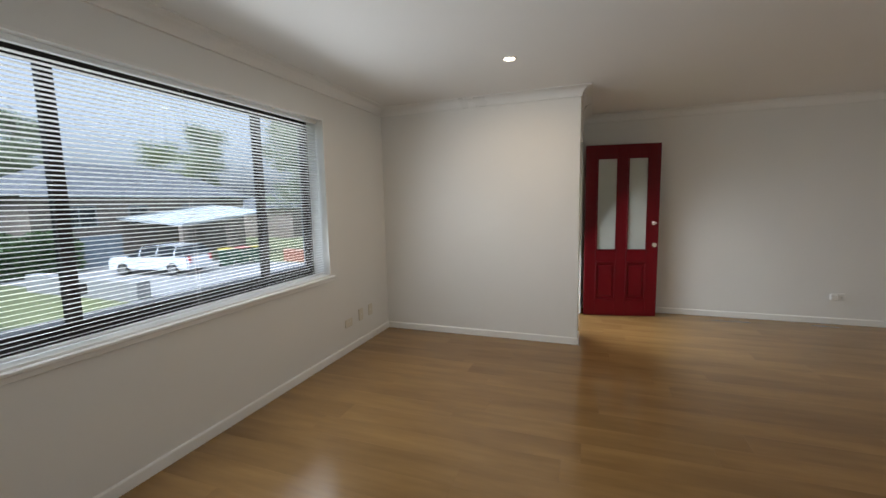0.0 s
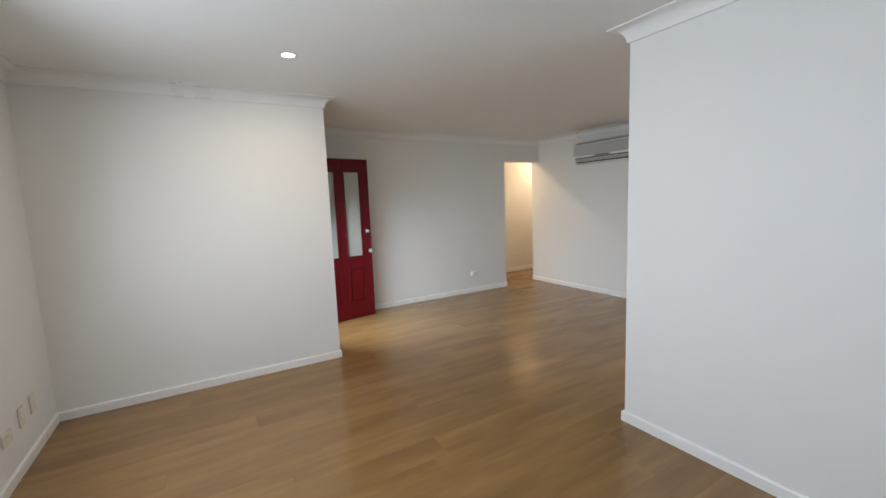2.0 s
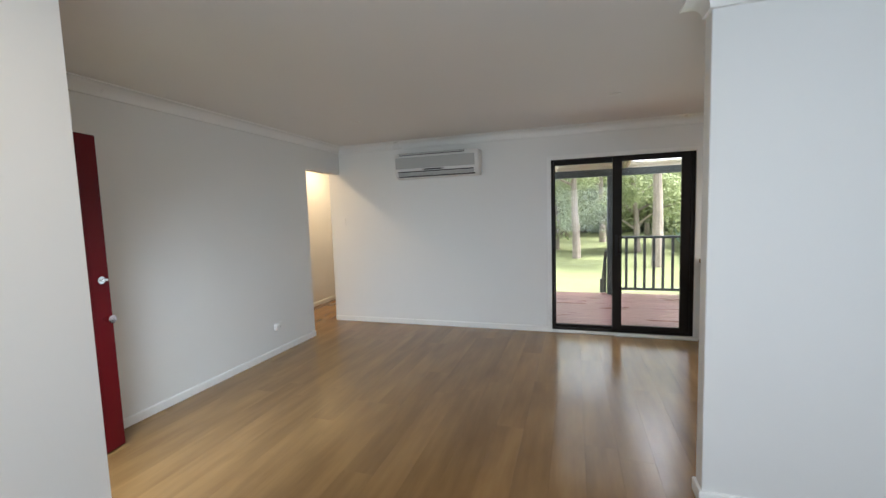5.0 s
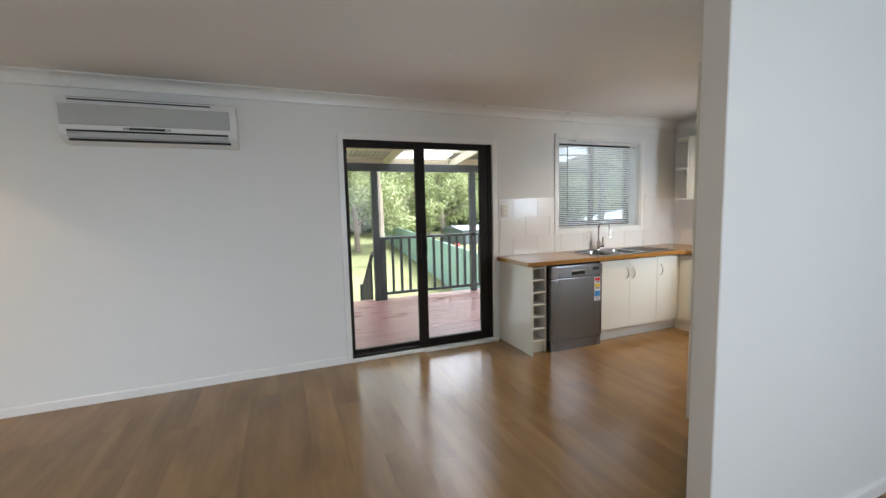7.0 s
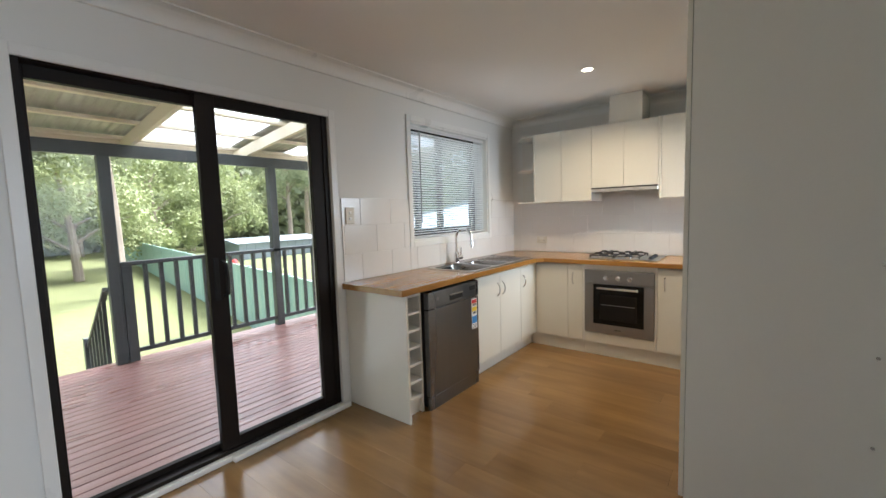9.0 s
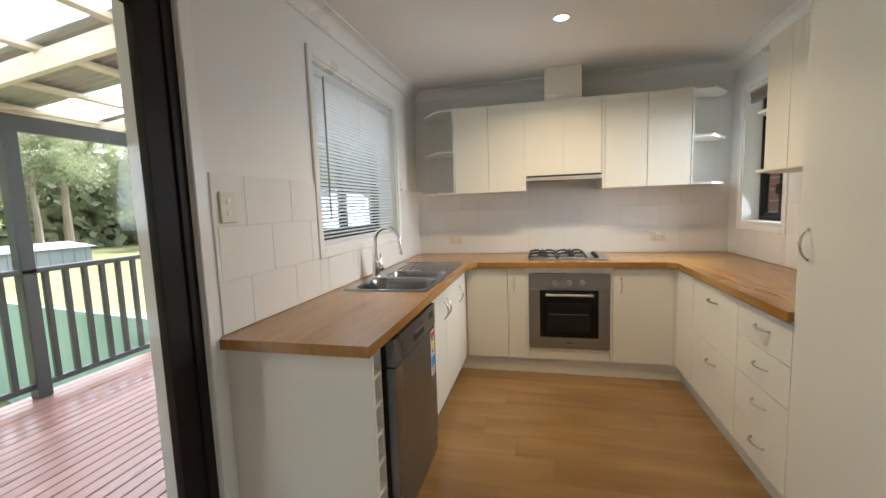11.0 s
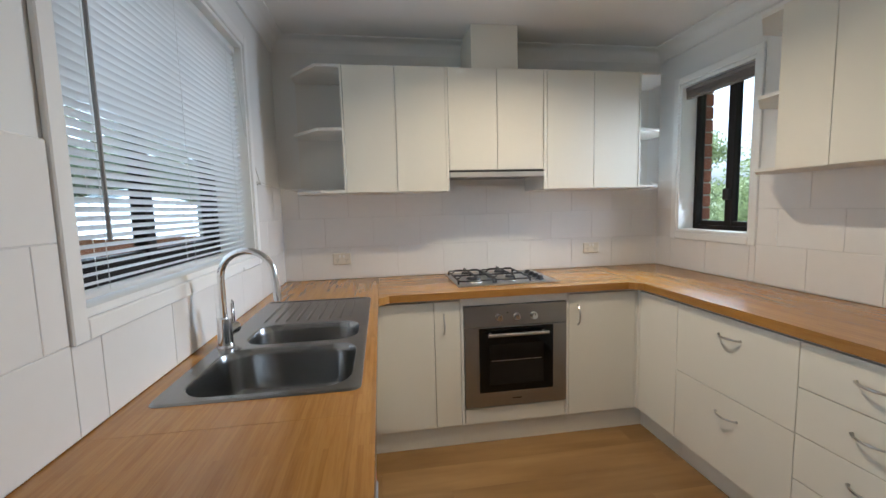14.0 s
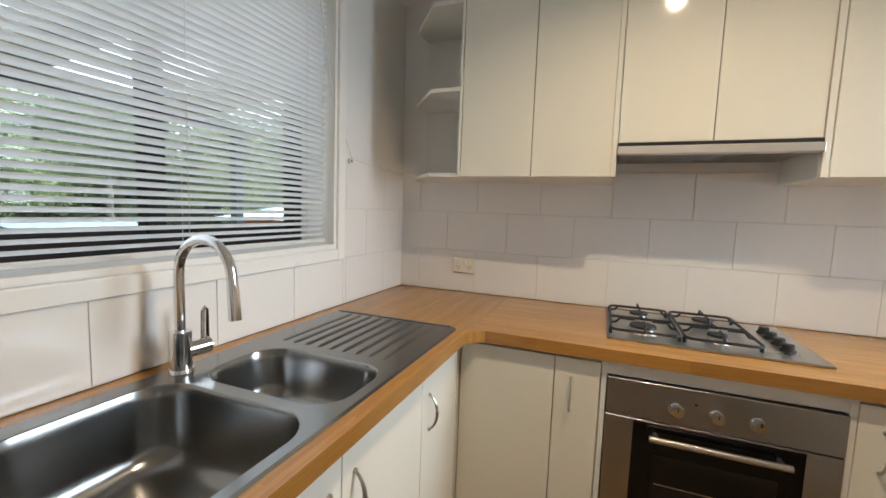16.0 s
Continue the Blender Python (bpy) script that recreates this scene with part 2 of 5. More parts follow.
def leafy(name, dark, light, scale=1.2):
    m, nt, b = nodes_of(name)
    isl = nt.nodes.new("ShaderNodeNewGeometry").outputs["Random Per Island"]
    v = noise_tex(nt, place_vec(nt), scale, 3)
    c = mix_col(nt, ramp(nt, isl, [(0.0, dark), (1.0, light)]), ramp(nt, v, [(0.3, dark), (0.7, light)]), 0.4)
    nt.links.new(c, b.inputs["Base Color"])
    b.inputs["Roughness"].default_value = 0.6
    tl = add(nt, "BsdfTranslucent")
    nt.links.new(c, tl.inputs[0])
    mx = add(nt, "MixShader", Fac=0.35)
    nt.links.new(b.outputs[0], mx.inputs[1]); nt.links.new(tl.outputs[0], mx.inputs[2])
    nt.links.new(mx.outputs[0], nt.nodes["Material Output"].inputs[0])
    return m


M_WALL = surface("wall_paint", (0.78, 0.78, 0.76), 0.55, var=0.015, grain=260, stain=0.9, relief=0.05, dist=0.0006, rvar=0.05)
M_CEIL = surface("ceiling_paint", (0.80, 0.79, 0.77), 0.8, var=0.015, grain=200, stain=0.7, relief=0.04, dist=0.0006)
M_TRIM = surface("gloss_white_trim", (0.82, 0.82, 0.80), 0.3, var=0.02, grain=90, stain=2.0, relief=0.05, dist=0.0005)
M_TILE = surface("white_glazed_tile", (0.80, 0.79, 0.77), 0.18, var=0.02, grain=25, stain=3.0, relief=0.06, dist=0.0008, rvar=0.04, jitter=True)
M_GROUT = surface("grey_grout", (0.71, 0.695, 0.67), 0.85, var=0.08, grain=180, relief=0.3)
M_LAM = surface("gloss_white_laminate", (0.76, 0.735, 0.65), 0.08, var=0.012, grain=40, stain=1.8, relief=0.02, dist=0.0003, rvar=0.03)
M_CARC = surface("white_melamine", (0.76, 0.74, 0.69), 0.42, var=0.02, grain=120, stain=2.2, relief=0.05, dist=0.0004)
M_KICK = surface("grey_white_kickboard", (0.70, 0.67, 0.59), 0.35, var=0.04, grain=80, stain=2.5, relief=0.05)
M_DARK = surface("dark_gap", (0.015, 0.015, 0.015), 0.8, var=0.1)
M_ALU = surface("dark_bronze_aluminium", (0.014, 0.010, 0.008), 0.5, var=0.12, grain=150, stain=4, relief=0.05, dist=0.0004, spec=0.2)
M_STEEL = surface("brushed_stainless", (0.34, 0.335, 0.33), 0.33, 1.0, var=0.025, grain=40, stain=3, relief=0.05, dist=0.0003, stretch=(0.15, 1, 6), rvar=0.06)
M_TRAY = surface("hob_stainless", (0.50, 0.50, 0.50), 0.3, 1.0, var=0.04, grain=40, stain=3, relief=0.04, dist=0.0003)
M_SINK = surface("satin_sink_steel", (0.30, 0.30, 0.295), 0.22, 1.0, var=0.06, grain=120, stain=6, relief=0.05, dist=0.0003, rvar=0.07)
M_DISH = surface("dark_stainless", (0.22, 0.225, 0.235), 0.28, 0.95, var=0.06, grain=40, stain=2, relief=0.04, dist=0.0003, stretch=(1, 1, 0.08))
tg, brush = M_DISH.node_tree.nodes.new("ShaderNodeTangent"), M_DISH.node_tree.nodes["Principled BSDF"]
tg.direction_type, tg.axis = "RADIAL", "Z"
M_DISH.node_tree.links.new(tg.outputs[0], brush.inputs["Tangent"])
brush.inputs["Anisotropic"].default_value, brush.inputs["Anisotropic Rotation"].default_value = 0.75, 0.25
M_CHROME = surface("chrome", (0.78, 0.78, 0.78), 0.07, 1.0, var=0.02, relief=0.0)
M_NICKEL = surface("satin_nickel", (0.55, 0.53, 0.50), 0.28, 1.0, var=0.04, relief=0.02)
M_HOOD = surface("bright_hood_steel", (0.80, 0.79, 0.77), 0.42, 1.0, var=0.05, grain=40, stain=3, relief=0.04, dist=0.0003, stretch=(0.15, 1, 6))
M_WAND = surface("grey_clear_plastic", (0.30, 0.29, 0.28), 0.2, var=0.04, relief=0.0)
M_IRON = surface("black_cast_iron", (0.012, 0.012, 0.013), 0.5, var=0.2, grain=200, relief=0.3)
M_BLACKGLASS = surface("black_oven_glass", (0.005, 0.005, 0.005), 0.06, var=0.1, relief=0.0, rvar=0.02, spec=0.25)
M_OVENIN = surface("oven_inner_glass", (0.014, 0.013, 0.012), 0.10, var=0.2, relief=0.0, spec=0.25)
M_RED = surface("dark_red_door_paint", (0.125, 0.002, 0.006), 0.4, var=0.10, grain=60, stain=3, relief=0.1, dist=0.0006, spec=0.25)
M_PLASTIC = surface("white_plastic", (0.78, 0.78, 0.76), 0.35, var=0.02, relief=0.0)
M_ACGREY = surface("silver_grey_plastic", (0.46, 0.47, 0.46), 0.42, var=0.03, relief=0.0)
M_AGED = surface("aged_cream_plastic", (0.70, 0.66, 0.57), 0.4, var=0.04, relief=0.0)
M_CORD = surface("white_cord", (0.72, 0.71, 0.68), 0.8)
M_FROST = surface("frosted_door_glass", (0.45, 0.48, 0.45), 0.35, var=0.08, grain=300, relief=0.5, dist=0.001)
M_GLASS = pane("clear_glass")
# pane colours that lower and cool the brightness of the view outdoors
M_DIMMED = pane("view_dimming_front_glass", (0.54, 0.61, 0.69))
M_TINT = pane("view_cooling_glass", (0.76, 0.82, 0.87))
M_BULB = glow("downlight_diffuser", (1.0, 0.86, 0.66), 3.5)
M_OFF = surface("opal_downlight_lens", (0.75, 0.73, 0.70), 0.4, var=0.02, relief=0.0)
M_PLANK = wood("oak_laminate_plank", (0.188, 0.102, 0.036), (0.252, 0.141, 0.051), (0.318, 0.186, 0.071), "x", 0.17, jitter=True, tone=0.06, soft=True)
M_SUB = surface("plank_joint", (0.215, 0.115, 0.05), 0.5)
M_TOPY = wood("bamboo_worktop_grain_y", (0.26, 0.116, 0.022), (0.35, 0.166, 0.034), (0.45, 0.232, 0.058), "y", 0.2, 1.7, coat=0.12, staves=(0.45, 0.011))
M_TOPX = wood("bamboo_worktop_grain_x", (0.26, 0.116, 0.022), (0.35, 0.166, 0.034), (0.45, 0.232, 0.058), "x", 0.2, 1.7, coat=0.12, staves=(0.45, 0.011))
M_DECK = wood("merbau_deck_board", (0.20, 0.102, 0.090), (0.29, 0.155, 0.138), (0.38, 0.225, 0.205), "y", 0.27, jitter=True, tone=0.12)
M_POST = surface("charcoal_painted_timber", (0.052, 0.062, 0.068), 0.45, var=0.1, grain=50, stretch=(1, 1, 0.2), relief=0.15)
M_CREAM = surface("cream_painted_timber", (0.74, 0.68, 0.55), 0.5, var=0.06, grain=40, relief=0.15)
M_TIN = surface("weathered_corrugated_steel", (0.44, 0.43, 0.41), 0.5, 0.4, var=0.15, grain=20, stain=2)

def veil(name, colour, through_share=0.6):
    """A sheet that lets light through, scattered."""
    m, nt, b = nodes_of(name)
    b.inputs["Base Color"].default_value = (*colour, 1)
    b.inputs["Roughness"].default_value = 0.4
    tl, mx = add(nt, "BsdfTranslucent"), add(nt, "MixShader", Fac=through_share)
    tl.inputs[0].default_value = (*colour, 1)
    nt.links.new(b.outputs[0], mx.inputs[1]); nt.links.new(tl.outputs[0], mx.inputs[2])
    nt.links.new(mx.outputs[0], nt.nodes["Material Output"].inputs[0])
    return m


M_SLAT = veil("white_blind_slat", (0.84, 0.84, 0.83), 0.45)
# white slats seen against daylight: their shade is put into this grey-brown
M_SHADED_SLAT = surface("shaded_white_slat", (0.22, 0.19, 0.17), 0.5, var=0.1, grain=60, relief=0.05)
M_POLY = veil("translucent_roof_sheet", (0.54, 0.56, 0.57), 0.75)
M_GRASS = surface("dry_lawn", (0.135, 0.15, 0.056), 0.9, var=0.35, grain=9, stain=0.35, relief=0.5, dist=0.02)
M_ROAD = surface("asphalt_road", (0.06, 0.06, 0.062), 0.85, var=0.15, grain=30, stain=0.4, relief=0.4)
M_CONC = surface("concrete", (0.28, 0.275, 0.265), 0.8, var=0.12, grain=20, stain=0.7, relief=0.2)
M_BRICK = surface("red_brick", (0.36, 0.13, 0.075), 0.85, var=0.2, grain=40, stain=9, relief=0.4, dist=0.003, jitter=True)
M_TANBRICK = surface("tan_brick_wall", (0.25, 0.20, 0.16), 0.85, var=0.12, grain=8, stain=1.0, relief=0.3)
M_MORTAR = surface("brick_mortar", (0.45, 0.42, 0.38), 0.9, var=0.1, grain=80)
M_CLAD = surface("pale_grey_weatherboard", (0.40, 0.43, 0.45), 0.6, var=0.06, grain=12, stain=1)
M_ROOF = surface("grey_roof_tile", (0.115, 0.12, 0.13), 0.7, var=0.15, grain=5, stain=0.8, relief=0.3, dist=0.02)
M_WHITEROOF = surface("white_carport_roof", (0.50, 0.53, 0.53), 0.5, var=0.06, grain=6)
M_FENCE = surface("sage_green_steel_fence", (0.27, 0.42, 0.37), 0.45, var=0.05, grain=6, stain=0.8)
M_SHED = surface("blue_grey_steel_shed", (0.21, 0.25, 0.285), 0.5, var=0.06, grain=6)
M_BARK = surface("pale_gum_bark", (0.30, 0.25, 0.20), 0.85, var=0.3, grain=14, stain=2.5, relief=0.6, dist=0.01, stretch=(1, 1, 0.3))
M_LEAF = leafy("gum_leaves", (0.15, 0.185, 0.11), (0.35, 0.385, 0.235), 0.5)
M_LEAF2 = leafy("bright_wattle_leaves", (0.17, 0.215, 0.10), (0.38, 0.42, 0.19), 0.6)
M_HEDGE = leafy("hedge_leaves", (0.035, 0.075, 0.022), (0.10, 0.17, 0.05), 1.0)
M_CARPAINT = surface("white_car_paint", (0.75, 0.76, 0.77), 0.2, var=0.02, relief=0.0, coat=0.6)
M_CARGLASS = surface("dark_car_glass", (0.03, 0.035, 0.04), 0.06, relief=0.0)
M_TYRE = surface("black_tyre_rubber", (0.02, 0.02, 0.02), 0.8)
M_BIN = surface("dark_green_bin_plastic", (0.02, 0.075, 0.04), 0.5)
M_BINLID = surface("yellow_bin_lid", (0.60, 0.45, 0.03), 0.5)
M_REDPL = surface("faded_red_plastic", (0.55, 0.05, 0.05), 0.45)
M_LBL = {"white": surface("label_white", (0.8, 0.8, 0.8), 0.4, relief=0), "red": surface("label_red", (0.6, 0.03, 0.03), 0.4, relief=0),
         "yellow": surface("label_yellow", (0.75, 0.55, 0.03), 0.4, relief=0), "blue": surface("label_blue", (0.04, 0.25, 0.62), 0.4, relief=0),
         "black": surface("label_black", (0.02, 0.02, 0.02), 0.4, relief=0)}

# ---------------------------------------------------------------- the house's shell
XE, XW, YN, CEIL = 3.763, -2.337, 5.45, 2.43
NIB, HALL = -0.278, 3.01
DOOR = (1.10, 2.602, 0.0, 2.10)
KWIN = (-0.955, 0.273, 1.145, 2.165)
WWIN = (0.46, 2.95, 0.775, 2.135)
SWIN = (-1.33, -0.76, 1.155, 2.13)

floor = setting("floor", absorb(box(-2.62, 4.02, -1.8, 5.62, -0.25, -0.009), box(1.9, 6.6, 5.62, 6.7, -0.25, -0.009)), M_SUB, "honey oak laminate floorboards")
setting("ceiling", box(-2.62, 4.02, -1.8, 5.62, CEIL, CEIL + 0.12), M_CEIL, "flat white plaster ceiling")
setting("ceiling_hall", box(1.9, 6.6, 5.62, 6.7, 2.44, 2.56), M_CEIL, "flat white hall ceiling")
setting("wall_west", wall_x(-2.62, XW, -0.75, 4.24, 0, CEIL, [WWIN]), M_WALL, "white painted wall with the front window")
setting("wall_entry_south", box(XW, -0.55, 3.988, 4.24, 0, CEIL), M_WALL, "white painted wall beside the entry")
setting("wall_entry_west", wall_x(-0.55, NIB, 3.988, 5.56, 0, CEIL, [(4.25, 5.12, 0, 2.07)]), M_WALL, "white entry wall with the front doorway")
nw = box(NIB, HALL, YN, 5.56, 0, CEIL)
box(HALL, XE, YN, 5.56, 2.065, CEIL, bm=nw)
setting("wall_north", nw, M_WALL, "white painted wall with the hall opening")
setting("wall_east", wall_x(XE, 4.02, -1.55, 5.62, 0, CEIL, [KWIN, DOOR]), M_WALL, "white painted wall with sliding door and window")
setting("wall_kitchen_south", box(0.93, 4.02, -1.8, -1.538, 0, CEIL), M_WALL, "white painted kitchen wall")
setting("wall_kitchen_west", wall_x(0.935, 1.095, -1.55, 0.45, 0, CEIL, [SWIN]), M_WALL, "white painted kitchen wall with small window")
setting("wall_partition", box(0.935, 1.035, 0.45, 1.753, 0, CEIL, 0.004), M_WALL, "white painted partition wall end")
setting("wall_living_south", box(XW, 0.935, -0.75, -0.50, 0, CEIL), M_WALL, "white painted wall")
setting("wall_hall_north", box(1.9, 6.6, 6.48, 6.7, 0, CEIL), M_WALL, "white hall wall")
hw = box(1.9, 2.0, 5.62, 6.48, 0, CEIL)
setting("wall_hall_west", hw, M_WALL, "white hall end wall")
setting("wall_hall_east", box(6.5, 6.6, 5.62, 6.48, 0, CEIL), M_WALL, "white hall end wall")
setting("wall_hall_south", box(4.02, 6.5, 5.50, 5.62, -0.25, CEIL), M_WALL, "white hall side wall")
setting("eaves", box(0.38, 0.83, -2.4, -0.76, 2.38, 2.43), M_CREAM, "cream painted eaves lining")
setting("roof", box(-3.2, 4.35, -2.3, 7.2, 2.62, 2.74), M_ROOF, "flat roof over the house")

cove = [(-0.003, CEIL - 0.09)] + [(0.012 + 0.078 * (1 - math.cos(a)), CEIL - 0.085 + 0.078 * math.sin(a)) for a in [i * math.pi / 14 for i in range(8)]] + [(0.092, CEIL + 0.003), (-0.003, CEIL + 0.003)]
setting("cornice", sweep([(XW, -0.5), (0.935, -0.5), (0.935, 1.753), (1.035, 1.753), (1.035, 0.45), (1.095, 0.45), (1.095, -1.55), (XE, -1.55), (XE, YN), (NIB, YN), (NIB, 3.988), (XW, 3.988)], cove, closed=True), M_TRIM, "white coved plaster cornice", smooth=True)
skirt = [(-0.002, 0.0005), (0.014, 0.0005), (0.014, 0.058), (0.010, 0.066), (-0.002, 0.068)]
for path in ([(XE, 2.65), (XE, 5.615)], [(HALL, YN), (NIB, YN), (NIB, 5.17)],
             [(NIB, 4.20), (NIB, 3.988), (XW, 3.988), (XW, -0.5), (0.935, -0.5), (0.935, 1.753), (1.035, 1.753), (1.035, 0.95)],
             [(6.5, 6.48), (2.0, 6.48), (2.0, 5.62)]):
    setting("baseboard", sweep(path, skirt), M_TRIM, "white painted timber skirting")


# ---------------------------------------------------------------- windows and doors
def blind(name, x, y0, y1, z0, z1, tilt, label, pitch=0.0215, cords=3, wand=True):
    """Venetian blind in the plane x, hung in a window of a wall that runs along y."""
    b = thing(name, (x, (y0 + y1) / 2, z0), label, "blind")
    part("headrail", box(x - 0.014, x + 0.014, y0, y1, z1 - 0.026, z1, 0.002), M_SLAT, b)
    part("bottom_rail", box(x - 0.012, x + 0.012, y0 + 0.005, y1 - 0.005, z0, z0 + 0.014, 0.003), M_SLAT, b)
    n = int((z1 - z0 - 0.06) / pitch)
    bm = bmesh.new()
    rows = []
    for k in range(5):
        u = -0.0125 + 0.025 * k / 4
        h = 0.0022 * (1 - (u / 0.0125) ** 2)
        a, c = u * math.cos(tilt) - h * math.sin(tilt), u * math.sin(tilt) + h * math.cos(tilt)
        rows.append([bm.verts.new((a, s * (y1 - y0 - 0.012) / 2, c)) for s in (-1, 1)])
    for p, q in zip(rows, rows[1:]):
        bm.faces.new((p[0], p[1], q[1], q[0]))
    me = finish(bm, "slat", M_SLAT, True)
    for i in range(n):
        piece("slat", me, b, (x, (y0 + y1) / 2, z0 + 0.032 + i * pitch))
    for i in range(cords):
        yc = y0 + 0.12 + (y1 - y0 - 0.24) * i / (cords - 1)
        for dx in (-0.0135, 0.0135):
            part("ladder_cord", rod((x + dx, yc, z0 + 0.01), (x + dx, yc, z1 - 0.02), 0.0008, sides=5), M_CORD, b)
    return b


def sash_window(name, label, x, y0, y1, z0, z1, bars, w=0.045, d=0.06, glass=None):
    """Aluminium window in the plane x: outer frame, stiles at the given ys, panes."""
    win = thing(name, (x, (y0 + y1) / 2, z0), label, "window", kind="structure")
    part("window_frame", frame_x(x - d / 2, x + d / 2, y0, y1, z0, z1, w), M_ALU, win)
    edges = [y0 + w] + list(bars) + [y1 - w]
    for yb in bars:
        part("stile", box(x - 0.024, x + 0.024, yb - 0.028, yb + 0.028, z0 + w, z1 - w, 0.003), M_ALU, win)
    for a, c in zip(edges, edges[1:]):
        p = part("pane", box(x - 0.003, x + 0.003, a + 0.002, c - 0.002, z0 + w, z1 - w), glass or M_TINT, win)
        p.visible_shadow = False
        part("sash_rail", box(x - 0.018, x + 0.018, a + 0.028, c - 0.028, z0 + w, z0 + w + 0.03, 0.002), M_ALU, win)
    return win


def reveal(x0, x1, hole, t=0.016):
    """White lining of an opening in a wall that runs along y."""
    a, b, c, d = hole
    bm = box(x0, x1, a, a + t, c, d)
    box(x0, x1, b - t, b, c, d, bm=bm)
    box(x0, x1, a + t, b - t, d - t, d, bm=bm)
    box(x0, x1, a + t, b - t, c, c + t, bm=bm)
    return bm


# front window
w = sash_window("window_1", "black aluminium sliding window of three panels", -2.53, WWIN[0] + 0.016, WWIN[1] - 0.016, WWIN[2] + 0.016, WWIN[3] - 0.016, (1.135, 2.385), glass=M_DIMMED)
part("window_reveal", reveal(-2.50, XW + 0.004, WWIN), M_TRIM, w, "white painted lining")
part("window_sill", box(-2.385, XW + 0.03, WWIN[0] - 0.03, WWIN[1] + 0.03, WWIN[2] - 0.016, WWIN[2] + 0.004, 0.004), M_TRIM, w)
part("sill_nosing", box(XW + 0.001, XW + 0.014, WWIN[0] - 0.03, WWIN[1] + 0.03, WWIN[2] - 0.046, WWIN[2] - 0.0165, 0.003), M_TRIM, w)
part("sash_catch", box(-2.515, -2.475, 1.145, 1.18, 1.0, 1.05, 0.006), M_DARK, w)
b = blind("venetian_blind", -2.395, WWIN[0] + 0.03, WWIN[1] - 0.03, 0.80, 2.118, radians(10), "white venetian blind, lowered, slats half open")
part("wand", rod((-2.375, 0.65, 1.20), (-2.375, 0.65, 2.09), 0.004, sides=6), M_PLASTIC, b)

# kitchen window over the sink
w = sash_window("window_2", "dark aluminium sliding kitchen window", 3.95, KWIN[0] + 0.016, KWIN[1] - 0.016, KWIN[2] + 0.016, KWIN[3] - 0.016, (-0.35,))
part("window_reveal", reveal(XE - 0.004, 3.92, KWIN), M_TRIM, w, "white painted lining")
part("architrave", frame_x(XE - 0.016, XE - 0.001, KWIN[0] - 0.045, KWIN[1] + 0.045, KWIN[2] - 0.05, KWIN[3] + 0.045, 0.046, 0.003), M_TRIM, w)
b = blind("venetian_blind", 3.80, KWIN[0] + 0.025, KWIN[1] - 0.025, 1.17, 2.14, radians(-30), "white venetian blind, lowered, slats tilted down outwards")
part("wand", rod((3.775, 0.13, 1.30), (3.775, 0.13, 2.10), 0.005, sides=6), M_WAND, b, "grey tilt wand")
part("pull_cord", tube([(3.775, -0.86, 2.10), (3.765, -0.93, 1.75), (3.742, -1.035, 1.515), (3.70, -1.20, 1.492), (3.63, -1.42, 1.478)], 0.0022, 5), M_CORD, b)
ck = solid("cord_hook", absorb(rod((3.757, -1.038, 1.508), (3.749, -1.038, 1.508), 0.012, sides=14), rod((3.75, -1.038, 1.508), (3.735, -1.038, 1.508), 0.005, 0.008, 10)), M_PLASTIC, "small white round cord hook on the tiled wall", "hook", at=(3.757, -1.038, 1.508))

# small side window
w = sash_window("window_3", "dark brown aluminium sliding window", 0.96, SWIN[0] + 0.014, SWIN[1] - 0.014, SWIN[2] + 0.014, SWIN[3] - 0.014, (-1.03,), w=0.028, d=0.05)
part("window_reveal", reveal(0.985, 1.099, SWIN), M_TRIM, w, "white painted lining")
part("architrave", frame_x(1.096, 1.111, SWIN[0] - 0.045, SWIN[1] + 0.045, SWIN[2] - 0.05, SWIN[3] + 0.05, 0.046, 0.003), M_TRIM, w)
part("sash_catch", box(0.985, 1.01, -1.055, -1.005, 1.36, 1.43, 0.006), M_DARK, w)
# stacked white slats, painted dark to stand for backlit shade
b = thing("raised_blind", (1.06, -1.05, 2.03), "white venetian blind coloured grey-brown for its shade, pulled up to the window head", "blind")
part("headrail", box(1.045, 1.075, SWIN[0] + 0.02, SWIN[1] - 0.02, 2.084, 2.11, 0.002), M_SHADED_SLAT, b)
for i in range(9):
    part("slat", box(1.048, 1.073, SWIN[0] + 0.024, SWIN[1] - 0.024, 2.048 + i * 0.004, 2.0505 + i * 0.004), M_SHADED_SLAT, b)
part("bottom_rail", box(1.048, 1.073, SWIN[0] + 0.024, SWIN[1] - 0.024, 2.034, 2.047, 0.002), M_SHADED_SLAT, b)

# sliding door to the deck
sd = thing("door_1", (3.85, 1.85, 0.0), "dark bronze aluminium sliding glass door, shut", "door", kind="structure")


def door_bars(x0, x1, y0, y1, z0, z1, south, north, head, foot):
    """A glazed frame in a wall that runs along y, each side with a width of its own."""
    bm = box(x0, x1, y0, y0 + south, z0, z1, 0.002)
    box(x0, x1, y1 - north, y1, z0, z1, 0.002, bm)
    box(x0, x1, y0 + south, y1 - north, z1 - head, z1, 0.002, bm)
    if foot: box(x0, x1, y0 + south, y1 - north, z0, z0 + foot, 0.002, bm)
    return bm


